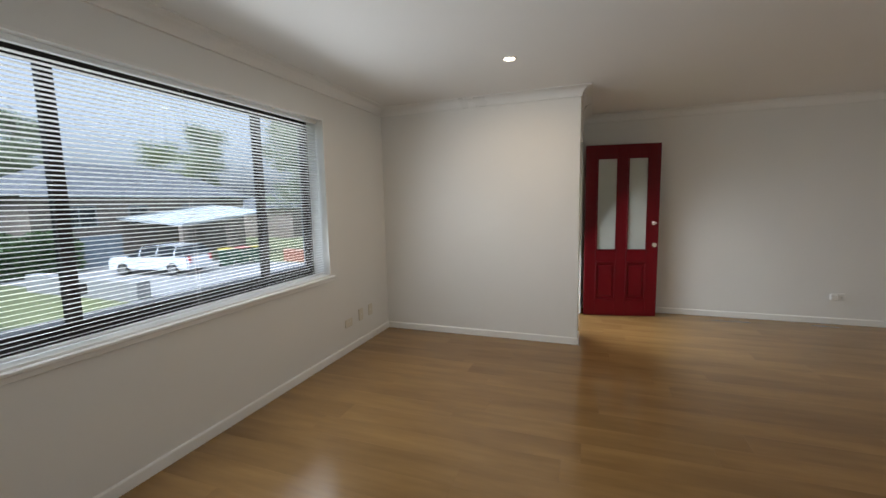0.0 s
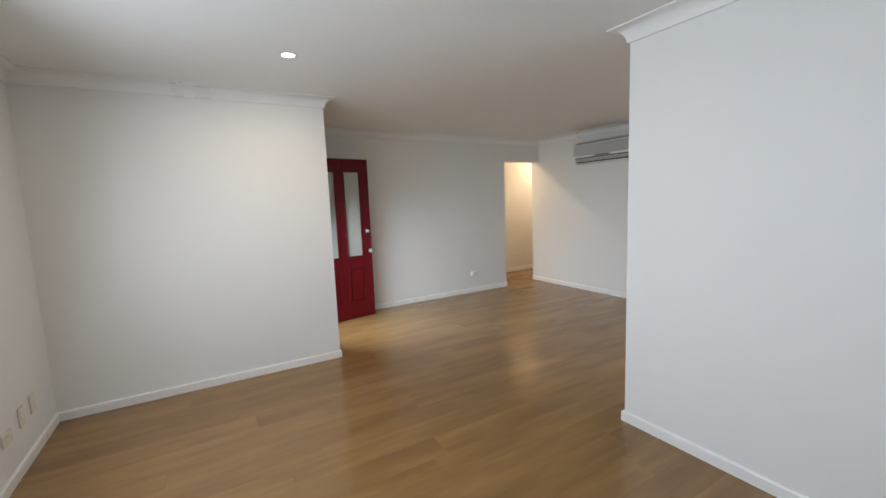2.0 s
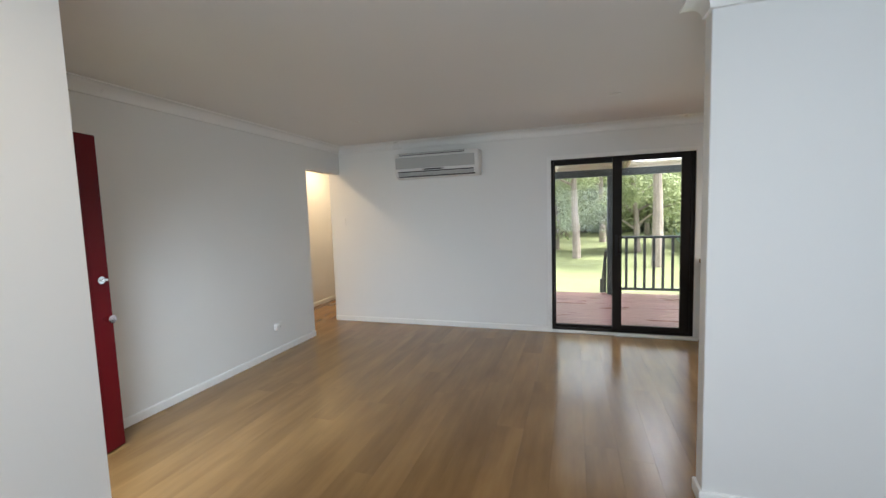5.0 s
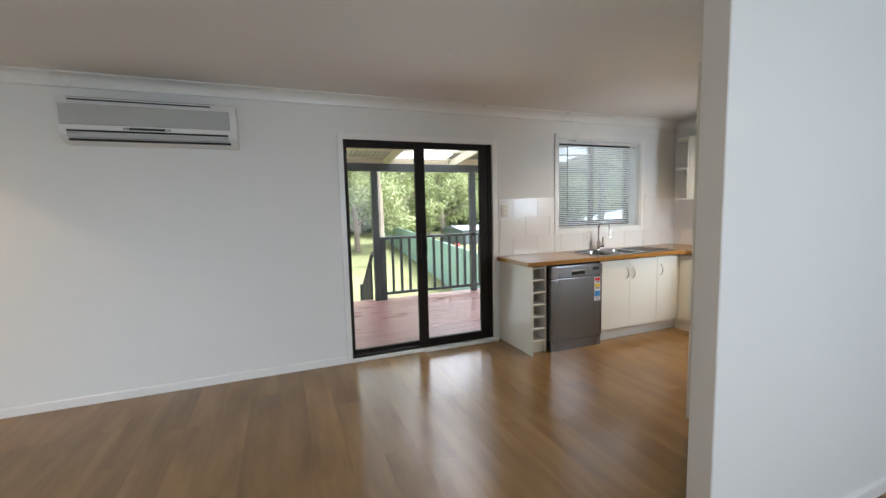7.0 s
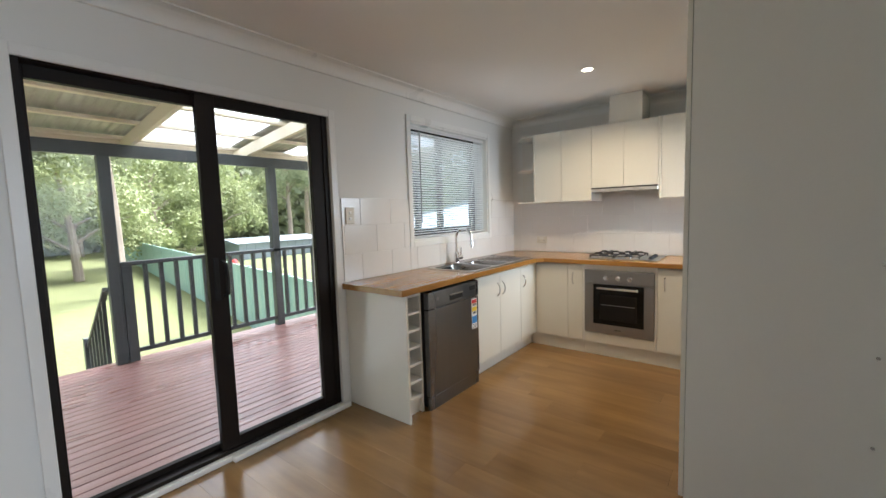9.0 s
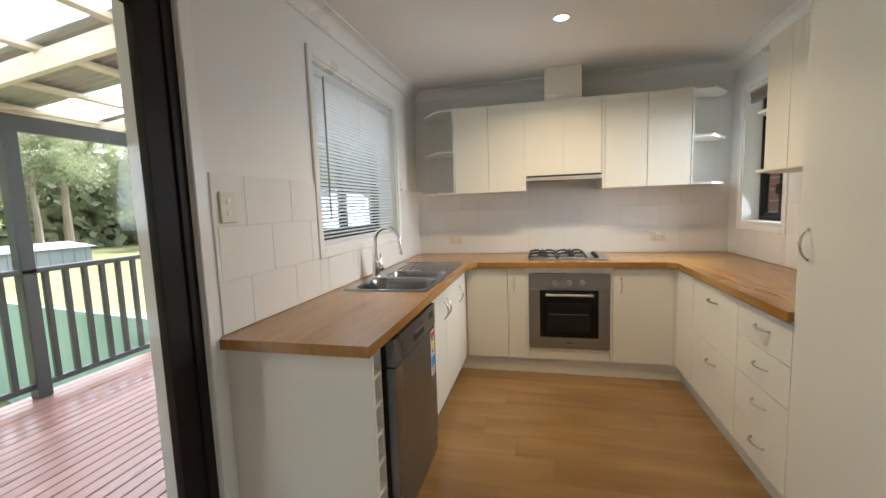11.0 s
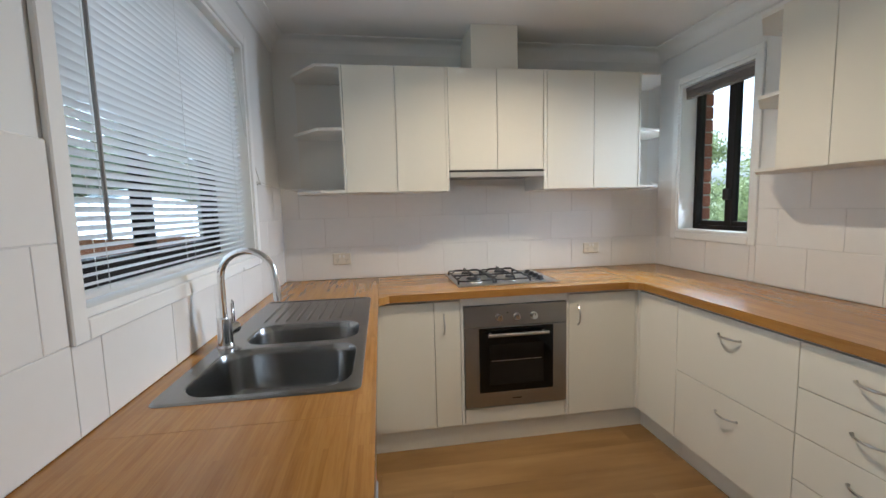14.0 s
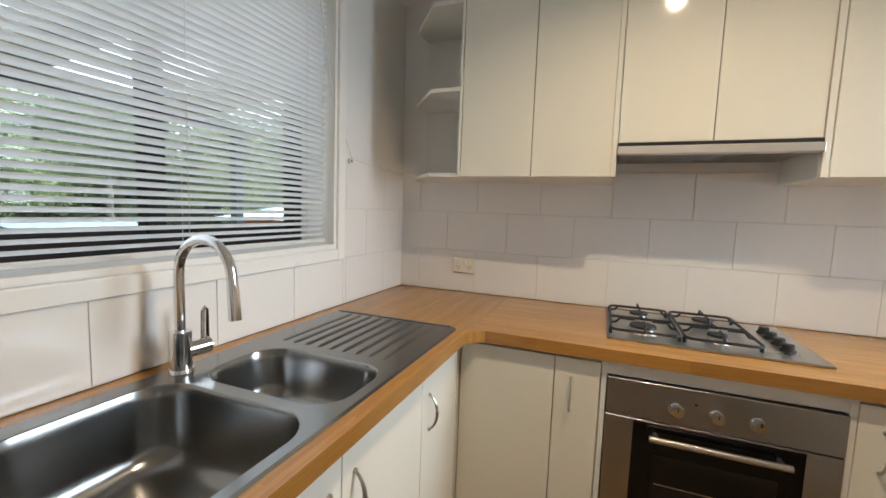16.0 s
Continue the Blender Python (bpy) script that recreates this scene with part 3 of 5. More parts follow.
part("door_frame", door_bars(3.772, 3.90, DOOR[0], DOOR[1], 0.03, DOOR[3], 0.04, 0.028, 0.045, 0.022), M_ALU, sd)
for name, x, y0, y1, south, north, foot in (("sliding_leaf", 3.80, 1.135, 1.925, 0.095, 0.098, 0.06), ("fixed_leaf", 3.86, 1.845, 2.574, 0.05, 0.016, 0.03)):
    lf = part(name, door_bars(x - 0.018, x + 0.018, y0, y1, 0.053, 2.06, south, north, 0.06, foot), M_ALU, sd)
    p = part("pane", box(x - 0.003, x + 0.003, y0 + south, y1 - north, 0.053 + foot, 2.0), M_GLASS, lf)
    p.visible_shadow = False
    if name == "sliding_leaf":
        part("pull_handle", tube([(x - 0.02, 1.850, 0.95), (x - 0.055, 1.846, 0.965), (x - 0.062, 1.845, 1.05), (x - 0.055, 1.846, 1.135), (x - 0.02, 1.850, 1.15)], 0.010, 8), M_DARK, lf, "black pull handle")
        part("latch_plate", box(x - 0.022, x - 0.017, 1.87, 1.90, 0.93, 1.17, 0.003), M_DARK, lf)
part("sill_strip", box(3.705, 3.7385, 1.06, 1.90, 0.0005, 0.034, 0.006), M_TRIM, sd, "white strip before the sliding leaf")
part("threshold", box(3.74, 3.90, DOOR[0] - 0.02, DOOR[1] + 0.02, 0.0, 0.03, 0.004), M_TRIM, sd, "white painted door sill")
part("architrave", frame_x(XE - 0.016, XE - 0.001, DOOR[0] - 0.05, DOOR[1] + 0.05, 0.0, DOOR[3] + 0.008, 0.05, 0.003, wb=0), M_TRIM, sd)


# front door, standing open
def front_door():
    hx, hy = -0.24, 5.10
    d = thing("door_2", (hx, hy, 0.0), "dark red panelled front door, standing open, frosted panes", "door", kind="structure")
    t, W, Hh = 0.02, 0.815, 2.03
    bm = bmesh.new()
    def bar(a, b, c, e):
        box(hx + a, hx + b, hy - t, hy + t, c, e, 0.003, bm)
    bar(0, 0.125, 0.008, Hh); bar(W - 0.125, W, 0.008, Hh); bar(0.355, 0.465, 0.008, Hh)
    for a, b in ((0.125, 0.355), (0.465, W - 0.125)):
        bar(a, b, Hh - 0.15, Hh); bar(a, b, 0.66, 0.80); bar(a, b, 0.008, 0.20)
    leaf = part("door_leaf", bm, M_RED, d)
    for a, b in ((0.125, 0.355), (0.465, W - 0.125)):
        part("frosted_pane", box(hx + a, hx + b, hy - 0.006, hy + 0.006, 0.80, Hh - 0.15), M_FROST, leaf, "frosted glass pane")
        part("panel", box(hx + a, hx + b, hy - 0.008, hy + 0.008, 0.20, 0.66), M_RED, leaf)
        part("raised_field", box(hx + a + 0.035, hx + b - 0.035, hy - 0.015, hy + 0.015, 0.245, 0.615, 0.006), M_RED, leaf)
        for z0, z1 in ((0.20, 0.66), (0.80, Hh - 0.15)):
            m = bmesh.new()
            for s in (-1, 1):
                box(hx + a, hx + a + 0.014, hy + s * t - 0.004, hy + s * t + 0.004, z0, z1, 0.002, m)
                box(hx + b - 0.014, hx + b, hy + s * t - 0.004, hy + s * t + 0.004, z0, z1, 0.002, m)
                box(hx + a, hx + b, hy + s * t - 0.004, hy + s * t + 0.004, z0, z0 + 0.014, 0.002, m)
                box(hx + a, hx + b, hy + s * t - 0.004, hy + s * t + 0.004, z1 - 0.014, z1, 0.002, m)
            part("moulding", m, M_RED, leaf)
    kx = hx + W - 0.06
    part("deadlock", absorb(rod((kx, hy - t - 0.012, 1.12), (kx, hy - t, 1.12), 0.024), box(kx - 0.006, kx + 0.03, hy - t - 0.03, hy - t - 0.01, 1.112, 1.128, 0.003)), M_CHROME, leaf, "chrome deadlock", True)
    part("door_knob", absorb(rod((kx, hy - t - 0.035, 0.87), (kx, hy - t, 0.87), 0.012), rod((kx, hy - t - 0.065, 0.87), (kx, hy - t - 0.03, 0.87), 0.026, 0.022, 16)), M_CHROME, leaf, "chrome door knob", True)
    d.rotation_euler = (0, 0, radians(9.5))


front_door()
jamb = box(-0.55, -0.29, 4.215, 4.25, 0, 2.10, 0.002)
box(-0.55, -0.29, 5.12, 5.155, 0, 2.10, 0.002, jamb)
box(-0.55, -0.29, 4.25, 5.12, 2.07, 2.10, 0.002, jamb)
setting("door_frame", jamb, M_TRIM, "white painted front door frame")


# ---------------------------------------------------------------- fittings
def downlight(x, y, lit, name="downlight", z=CEIL):
    d = thing(name, (x, y, z), "round recessed ceiling downlight, " + ("switched on" if lit else "switched off"), "downlight", group="ceiling downlights")
    prof = [(0.052, -0.001), (0.049, -0.006), (0.040, -0.004), (0.038, 0.0)]
    bm = bmesh.new()
    rings = [[bm.verts.new((x + r * math.cos(a), y + r * math.sin(a), z + h)) for a in [2 * math.pi * k / 32 for k in range(32)]] for r, h in prof]
    for u, v in zip(rings, rings[1:]):
        for k in range(32):
            bm.faces.new((u[k], u[(k + 1) % 32], v[(k + 1) % 32], v[k]))
    part("trim_ring", bm, M_TRIM, d, smooth=True)
    bm = rod((x, y, z - 0.003), (x, y, z - 0.0005), 0.038, sides=32)
    part("diffuser", bm, M_BULB if lit else M_OFF, d, "glowing diffuser" if lit else "")
    if lit:
        lamp("downlight_beam", "AREA", look((x, y, z - 0.012), (x, y, 0)), lit, (1.0, 0.77, 0.50) if z == CEIL and y < 5 else (1.0, 0.70, 0.39), shape="DISK", size=0.07, spread=radians(142 if y < 1 else 180))


downlight(-0.745, 3.0, L_DOWN1)
downlight(2.47, -0.335, L_DOWN2)
downlight(2.49, 4.45, 0)
downlight(2.535, 2.02, 0)
# two unseen fittings, added to give the hall its warm light
downlight(4.6, 6.05, L_HALL_ADDED)
downlight(2.9, 6.05, L_HALL_ADDED)


def plate_x(name, label, x, y, z, w, h, side, holes, category):
    """A wall plate on a wall that runs along y; side: the way that it faces along x. holes: (dy, dz, w, h) of rockers."""
    p = thing(name, (x, y, z), label, category, group="wall plates")
    part("plate", box(x, x + side * 0.011, y - w / 2, y + w / 2, z - h / 2, z + h / 2, 0.003), M_AGED if "cream" in label else M_PLASTIC, p)
    for dy, dz, a, b in holes:
        part("rocker", box(x + side * 0.0095, x + side * 0.0145, y + dy - a / 2, y + dy + a / 2, z + dz - b / 2, z + dz + b / 2, 0.002), M_TRIM, p)
    return p


def plate_y(name, label, x, y, z, w, h, side, holes, category, slots=False):
    p = thing(name, (x, y, z), label, category, group="wall plates")
    part("plate", box(x - w / 2, x + w / 2, y, y + side * 0.011, z - h / 2, z + h / 2, 0.003), M_AGED if "cream" in label else M_PLASTIC, p)
    for dx, dz, a, b in holes:
        part("rocker", box(x + dx - a / 2, x + dx + a / 2, y + side * 0.0095, y + side * 0.0145, z + dz - b / 2, z + dz + b / 2, 0.002), M_TRIM, p)
    if slots:
        for s in (-1, 1):
            bm = bmesh.new()
            for dx, dz in ((-0.007, 0.0), (0.007, 0.0), (0.0, -0.012)):
                box(x + s * w / 4 + dx - 0.0012, x + s * w / 4 + dx + 0.0012, y + side * 0.010, y + side * 0.0118, z + dz - 0.010, z + dz - 0.002, bm=bm)
            part("socket_slots", bm, M_DARK, p)
    return p


TWO = [(-0.012, 0.018, 0.012, 0.018), (0.012, 0.018, 0.012, 0.018)]
plate_x("light_switch", "white plastic light switch on the dining wall", XE, 5.42, 1.40, 0.075, 0.118, -1, [(0, 0.02, 0.014, 0.02)], "switch")
plate_x("light_switch", "cream two-gang light switch on the tiled wall", 3.755, 0.957, 1.381, 0.078, 0.12, -1, [(0, 0.022, 0.022, 0.022), (0, -0.022, 0.022, 0.022)], "switch")
plate_y("power_outlet", "white double power outlet above the skirting", 2.355, YN, 0.303, 0.118, 0.075, -1, TWO, "outlet", True)
plate_y("power_outlet", "cream double power outlet on the splashback", 3.392, -1.530, 1.038, 0.118, 0.075, 1, TWO, "outlet", True)
plate_y("power_outlet", "cream double power outlet on the splashback", 1.627, -1.530, 1.042, 0.118, 0.075, 1, TWO, "outlet", True)
plate_y("power_outlet", "white double power outlet in the hall", 4.15, 6.48, 0.30, 0.118, 0.075, -1, TWO, "outlet", True)
plate_x("power_outlet", "cream double power outlet below the front window", XW, 3.18, 0.28, 0.118, 0.075, 1, TWO, "outlet")
plate_x("television_outlet", "cream aerial wall plate", XW, 3.40, 0.305, 0.075, 0.118, 1, [(0, 0, 0.016, 0.016)], "outlet")
plate_x("telephone_outlet", "cream telephone wall plate", XW, 3.585, 0.31, 0.075, 0.118, 1, [(0, 0, 0.016, 0.012)], "outlet")
plate_x("light_switch", "white light switch beside the front door", NIB, 4.10, 1.15, 0.075, 0.118, 1, [(0, 0.02, 0.014, 0.02)], "switch")
plug = solid("plug_adaptor", box(2.275, 2.335, YN - 0.055, YN - 0.0118, 0.27, 0.335, 0.008), M_PLASTIC, "white plug adaptor in the outlet", "plug", at=(2.305, YN - 0.03, 0.30))


def air_conditioner():
    x, y0, y1, z0, z1 = XE, 3.432, 4.527, 1.935, 2.245
    a = thing("air_conditioner", (x, 3.98, z0), "white and silver wall-mounted split air conditioner", "air conditioner")
    bm = bmesh.new()
    prof = [(0, z0), (0.10, z0), (0.16, z0 + 0.035), (0.185, z0 + 0.085), (0.19, z0 + 0.20), (0.178, z1 - 0.02), (0.16, z1), (0, z1)]
    ends = [[bm.verts.new((x - d, y, z)) for d, z in prof] for y in (y0, y1)]
    k = len(prof)
    for j in range(k):
        bm.faces.new((ends[0][j], ends[0][(j + 1) % k], ends[1][(j + 1) % k], ends[1][j]))
    bm.faces.new(ends[0]); bm.faces.new(ends[1][::-1])
    bmesh.ops.recalc_face_normals(bm, faces=bm.faces)
    bmesh.ops.bevel(bm, geom=bm.edges[:], offset=0.008, segments=2, affect="EDGES")
    part("casing", bm, M_PLASTIC, a, smooth=True)
    part("front_panel", box(x - 0.199, x - 0.186, y0 + 0.045, y1 - 0.02, z0 + 0.118, z1 - 0.055, 0.004), M_ACGREY, a, "silver grey front panel")
    part("top_grille", box(x - 0.150, x - 0.02, y0 + 0.15, y1 - 0.05, z1 - 0.002, z1 + 0.003), M_DARK, a)
    part("intake_slot", box(x - 0.188, x - 0.179, y0 + 0.17, y1 - 0.07, z1 - 0.026, z1 - 0.019), M_DARK, a)
    part("outlet_slot", box(x - 0.1895, x - 0.12, y0 + 0.06, y1 - 0.05, z0 + 0.072, z0 + 0.084), M_DARK, a)
    part("louvre", box(x - 0.183, x - 0.155, y0 + 0.06, y1 - 0.05, z0 + 0.033, z0 + 0.068, 0.004), M_ACGREY, a)
    part("lower_slot", box(x - 0.163, x - 0.10, y0 + 0.05, y1 - 0.05, z0 + 0.016, z0 + 0.027), M_DARK, a)
    part("display", box(x - 0.195, x - 0.187, 3.90, 4.12, z0 + 0.092, z0 + 0.108, 0.002), M_LBL["black"], a, "dark display strip")
    for y in (3.885, 4.135):
        part("badge", box(x - 0.195, x - 0.188, y - 0.02, y + 0.02, z0 + 0.093, z0 + 0.107, 0.002), M_CHROME, a)


air_conditioner()

# ---------------------------------------------------------------- kitchen
def handle(parent, at, axis, out, length=0.11, material=None):
    """A bowed bar handle; axis and out are unit vectors."""
    at, axis, out = Vector(at), Vector(axis), Vector(out)
    pts = []
    for i in range(13):
        s = i / 12 * 2 - 1
        pts.append(at + axis * (s * length / 2) + out * (0.002 + 0.026 * (1 - s * s) ** 0.7))
    bm = tube(pts, [0.0035 + 0.002 * (1 - abs(i / 6 - 1)) for i in range(13)], 8)
    for s in (-1, 1):
        rod(at + axis * (s * length / 2) + out * -0.001, at + axis * (s * length / 2) + out * 0.006, 0.006, sides=10, bm=bm)
    return part("handle", bm, material or M_NICKEL, parent, "satin nickel bow handle", True)


def cabinet(name, label, body, fronts, face, kick=None, group="kitchen cabinets"):
    """A cabinet unit: carcass box, and fronts (a0, a1, z0, z1, handle or None) on its face.
    face: ('x', plane, sign) for a front that looks along x, ('y', ...) along y. handle: ('v' or 'h', along, z)."""
    x0, x1, y0, y1, z0, z1 = body
    c = thing(name, ((x0 + x1) / 2, (y0 + y1) / 2, z0), label, "cabinet", group)
    part("body", box(x0, x1, y0, y1, z0, z1, 0.001), M_CARC, c)
    ax, p, s = face
    for a0, a1, f0, f1, hd in fronts:
        g = 0.0015
        q0, q1 = sorted((p, p - s * 0.018))
        bm = box(q0, q1, a0 + g, a1 - g, f0 + g, f1 - g, 0.0018, steps=2) if ax == "x" else box(a0 + g, a1 - g, q0, q1, f0 + g, f1 - g, 0.0018, steps=2)
        kind = "drawer_front" if hd and hd[0] == "h" else "door"
        d = part(kind, bm, M_LAM, c)
        if hd:
            along = Vector((0, 1, 0)) if ax == "x" else Vector((1, 0, 0))
            out = Vector((s, 0, 0)) if ax == "x" else Vector((0, s, 0))
            at = (p, hd[1], hd[2]) if ax == "x" else (hd[1], p, hd[2])
            handle(d, at, Vector((0, 0, 1)) if hd[0] == "v" else along, out)
    if kick:
        part("kickboard", box(*kick, 0.001), M_KICK, c)
    return c


FE, FS, FW = 3.20, -0.94, 1.645
Z0, Z1 = 0.122, 0.845
BASE = "white gloss base cabinet under the timber worktop"
# east run
r = thing("wine_rack", (3.48, 0.92, 0.0), "white open wine rack beside the dishwasher", "wine rack", "kitchen cabinets")
part("end_panel", box(3.168, 3.765, 1.0, 1.018, 0.0, 0.86, 0.001), M_LAM, r, "white gloss end panel")
part("side_panel", box(3.22, 3.765, 0.815, 0.831, 0.0, 0.86, 0.001), M_CARC, r)
part("back_panel", box(3.60, 3.612, 0.831, 1.0, 0.10, 0.86), M_CARC, r)
for i in range(7):
    z = 0.115 + i * 0.1185
    part("shelf", box(3.215, 3.60, 0.831, 1.0, z, z + 0.016, 0.001), M_CARC, r)
part("kickboard", box(3.25, 3.265, 0.831, 1.0, 0.0, 0.115), M_KICK, r)


def dishwasher():
    x, y0, y1 = 3.168, 0.18, 0.80
    d = thing("dishwasher", (3.48, 0.49, 0.0), "dark stainless steel dishwasher with energy labels", "dishwasher")
    part("casing", box(x + 0.04, 3.74, y0 + 0.005, y1 - 0.005, 0.02, 0.835, 0.003), M_DARK, d)
    part("door", box(x, x + 0.04, y0, y1, 0.10, 0.715, 0.005, steps=2), M_DISH, d)
    cp = part("control_panel", box(x - 0.004, x + 0.04, y0, y1, 0.72, 0.838, 0.006, steps=2), M_DISH, d)
    part("pull_recess", box(x - 0.006, x - 0.002, 0.40, 0.56, 0.745, 0.785, 0.003), M_DARK, cp)
    part("pull_lip", box(x - 0.012, x - 0.004, 0.40, 0.56, 0.778, 0.790, 0.003), M_STEEL, cp)
    part("display", box(x - 0.0055, x - 0.003, 0.225, 0.305, 0.775, 0.808, 0.001), M_LBL["black"], cp, "black display")
    part("power_button", rod((x - 0.008, 0.70, 0.785), (x - 0.003, 0.70, 0.785), 0.012, sides=14), M_STEEL, cp)
    part("plinth", box(x + 0.006, x + 0.03, y0 + 0.004, y1 - 0.004, 0.0, 0.096, 0.003), M_DISH, d)
    z = 0.70
    for name, h, c in (("warranty_label", 0.06, "red"), ("water_label", 0.065, "yellow"), ("energy_label", 0.115, "blue")):
        lb = part(name, box(x - 0.0012, x + 0.001, 0.203, 0.277, z - h + 0.001, z), M_LBL["white"], d, "white printed sticker with " + c + " bands")
        part("band", box(x - 0.0018, x - 0.001, 0.207, 0.273, z - h * 0.62, z - h * 0.12), M_LBL[c], lb)
        for k in range(3):
            zk = z - h * (0.68 + 0.10 * k)
            part("printing", box(x - 0.0018, x - 0.001, 0.212, 0.266 - 0.012 * (k % 2), zk - 0.004, zk), M_LBL["black"], lb)
        z -= h


dishwasher()
cabinet("sink_cabinet", BASE + ", two doors", (FE + 0.02, 3.765, -0.615, 0.165, Z0, 0.70), [(-0.222, 0.165, Z0, Z1, ("v", -0.178, 0.70)), (-0.615, -0.222, Z0, Z1, ("v", -0.266, 0.70))], ("x", FE, -1), (3.26, 3.275, -0.615, 0.165, 0.0, Z0))
ce = cabinet("corner_cabinet", BASE + ", corner door", (FE + 0.02, 3.765, -1.532, -0.615, Z0, 0.85), [(-0.92, -0.615, Z0, Z1, ("v", -0.665, 0.70))], ("x", FE, -1), (3.26, 3.275, -0.98, -0.615, 0.0, Z0))
# south run
cabinet("corner_cabinet", BASE + ", plain corner front", (2.862, FE + 0.018, -1.532, FS - 0.02, Z0, 0.85), [(2.862, 3.195, Z0, Z1, None)], ("y", FS, 1), (2.862, 3.26, -0.975, -0.960, 0.0, Z0))
cabinet("narrow_cabinet", BASE + ", narrow door", (2.707, 2.861, -1.532, FS - 0.02, Z0, 0.85), [(2.717, 2.862, Z0, Z1, ("v", 2.808, 0.72))], ("y", FS, 1), (2.707, 2.862, -0.975, -0.960, 0.0, Z0))
oc = cabinet("oven_cabinet", BASE + ", housing the oven", (2.088, 2.706, -1.532, FS - 0.03, Z0, 0.218), [(2.099, 2.697, Z0, 0.215, None)], ("y", FS, 1), (2.088, 2.706, -0.975, -0.960, 0.0, Z0))
part("side_strip", box(2.699, 2.715, -1.5, FS, Z0, 0.858), M_CARC, oc)
part("side_strip", box(2.080, 2.097, -1.5, FS, Z0, 0.858), M_CARC, oc)
part("top_rail", box(2.097, 2.699, -1.5, FS - 0.004, 0.812, 0.858), M_CARC, oc)
cabinet("base_cabinet", BASE + ", single door", (1.66, 2.079, -1.532, FS - 0.02, Z0, 0.85), [(1.66, 2.079, Z0, Z1, ("v", 2.022, 0.72))], ("y", FS, 1), (1.597, 2.088, -0.975, -0.960, 0.0, Z0))


def oven():
    y, x0, x1 = FS + 0.012, 2.099, 2.695
    o = thing("oven", (2.42, y, 0.222), "stainless steel built-in electric oven", "oven")
    part("body", box(x0 + 0.03, x1 - 0.03, -1.50, y - 0.03, 0.225, 0.79), M_DARK, o)
    cp = part("control_panel", box(x0, x1, y - 0.03, y, 0.691, 0.808, 0.0008), M_STEEL, o)
    for x in (2.50, 2.397, 2.297):
        kn = part("knob", absorb(rod((x, y, 0.742), (x, y + 0.006, 0.742), 0.022, 0.021, 20), rod((x, y + 0.006, 0.742), (x, y + 0.03, 0.742), 0.017, 0.015, 20)), M_CHROME, cp, "polished metal knob", True)
        part("pointer", box(x - 0.0015, x + 0.0015, y + 0.030, y + 0.0315, 0.745, 0.757), M_DARK, kn)
    part("pilot_light", rod((2.45, y, 0.765), (2.45, y + 0.002, 0.765), 0.004, sides=10), M_DARK, cp)
    d = part("door", box(x0, x1, y - 0.03, y, 0.224, 0.687, 0.0008), M_STEEL, o)
    part("door_glass", box(2.18, 2.614, y - 0.004, y + 0.002, 0.308, 0.682, 0.001), M_BLACKGLASS, d, "black oven glass")
    part("viewing_window", box(2.237, 2.557, y + 0.0015, y + 0.003, 0.352, 0.585), M_OVENIN, d, "dark viewing window")
    part("rack_wire", box(2.25, 2.545, y + 0.0028, y + 0.0036, 0.490, 0.493), M_NICKEL, d)
    hb = rod((2.222, y + 0.04, 0.650), (2.570, y + 0.04, 0.650), 0.0095, sides=14)
    for x in (2.24, 2.552):
        rod((x, y, 0.650), (x, y + 0.04, 0.650), 0.007, sides=10, bm=hb)
    part("door_handle", hb, M_NICKEL, d, "satin metal bar handle", True)
    part("maker_badge", box(2.37, 2.425, y + 0.0005, y + 0.0012, 0.262, 0.268), M_DARK, d)


oven()
# west run
cw = cabinet("corner_cabinet", BASE + ", plain corner front", (1.105, FW - 0.02, -1.532, -0.615, Z0, 0.85), [(-0.92, -0.615, Z0, Z1, None)], ("x", FW, 1), (1.582, 1.597, -0.985, -0.615, 0.0, Z0))
cabinet("drawer_cabinet", BASE + ", two deep drawers", (1.105, FW - 0.02, -0.615, 0.0, Z0, 0.85), [(-0.615, 0.0, Z0, 0.492, ("h", -0.30, 0.40)), (-0.615, 0.0, 0.492, Z1, ("h", -0.30, 0.76))], ("x", FW, 1), (1.582, 1.597, -0.615, 0.0, 0.0, Z0))
cabinet("drawer_cabinet", BASE + ", four drawers", (1.105, FW - 0.02, 0.0, 0.455, Z0, 0.85), [(0.0, 0.455, a, b, ("h", 0.236, (a + b) / 2 + 0.01)) for a, b in ((Z0, 0.318), (0.318, 0.495), (0.495, 0.672), (0.672, Z1))], ("x", FW, 1), (1.582, 1.597, 0.0, 0.455, 0.0, Z0))
part("corner_filler", absorb(box(1.628, 1.647, -0.957, -0.9195, Z0, 0.856), box(1.6471, 1.6605, -0.957, -0.938, Z0, 0.856)), M_LAM, cw)
part("corner_filler", box(3.198, 3.215, -0.957, -0.9195, Z0, 0.856), M_LAM, ce)
p = cabinet("pantry", "tall white gloss pantry cupboard", (1.0355, 1.628, 0.46, 0.945, 0.10, 2.19), [(0.462, 0.945, 0.12, 2.19, ("v", 0.525, 1.17))], ("x", 1.648, 1))
part("kickboard", box(1.045, 1.575, 0.465, 0.94, 0.0, 0.10), M_KICK, p)
for z in (0.535, 0.85, 1.165):
    part("screw_cap", rod((1.075, 0.9445, z), (1.075, 0.948, z), 0.006, sides=10), M_NICKEL, p)

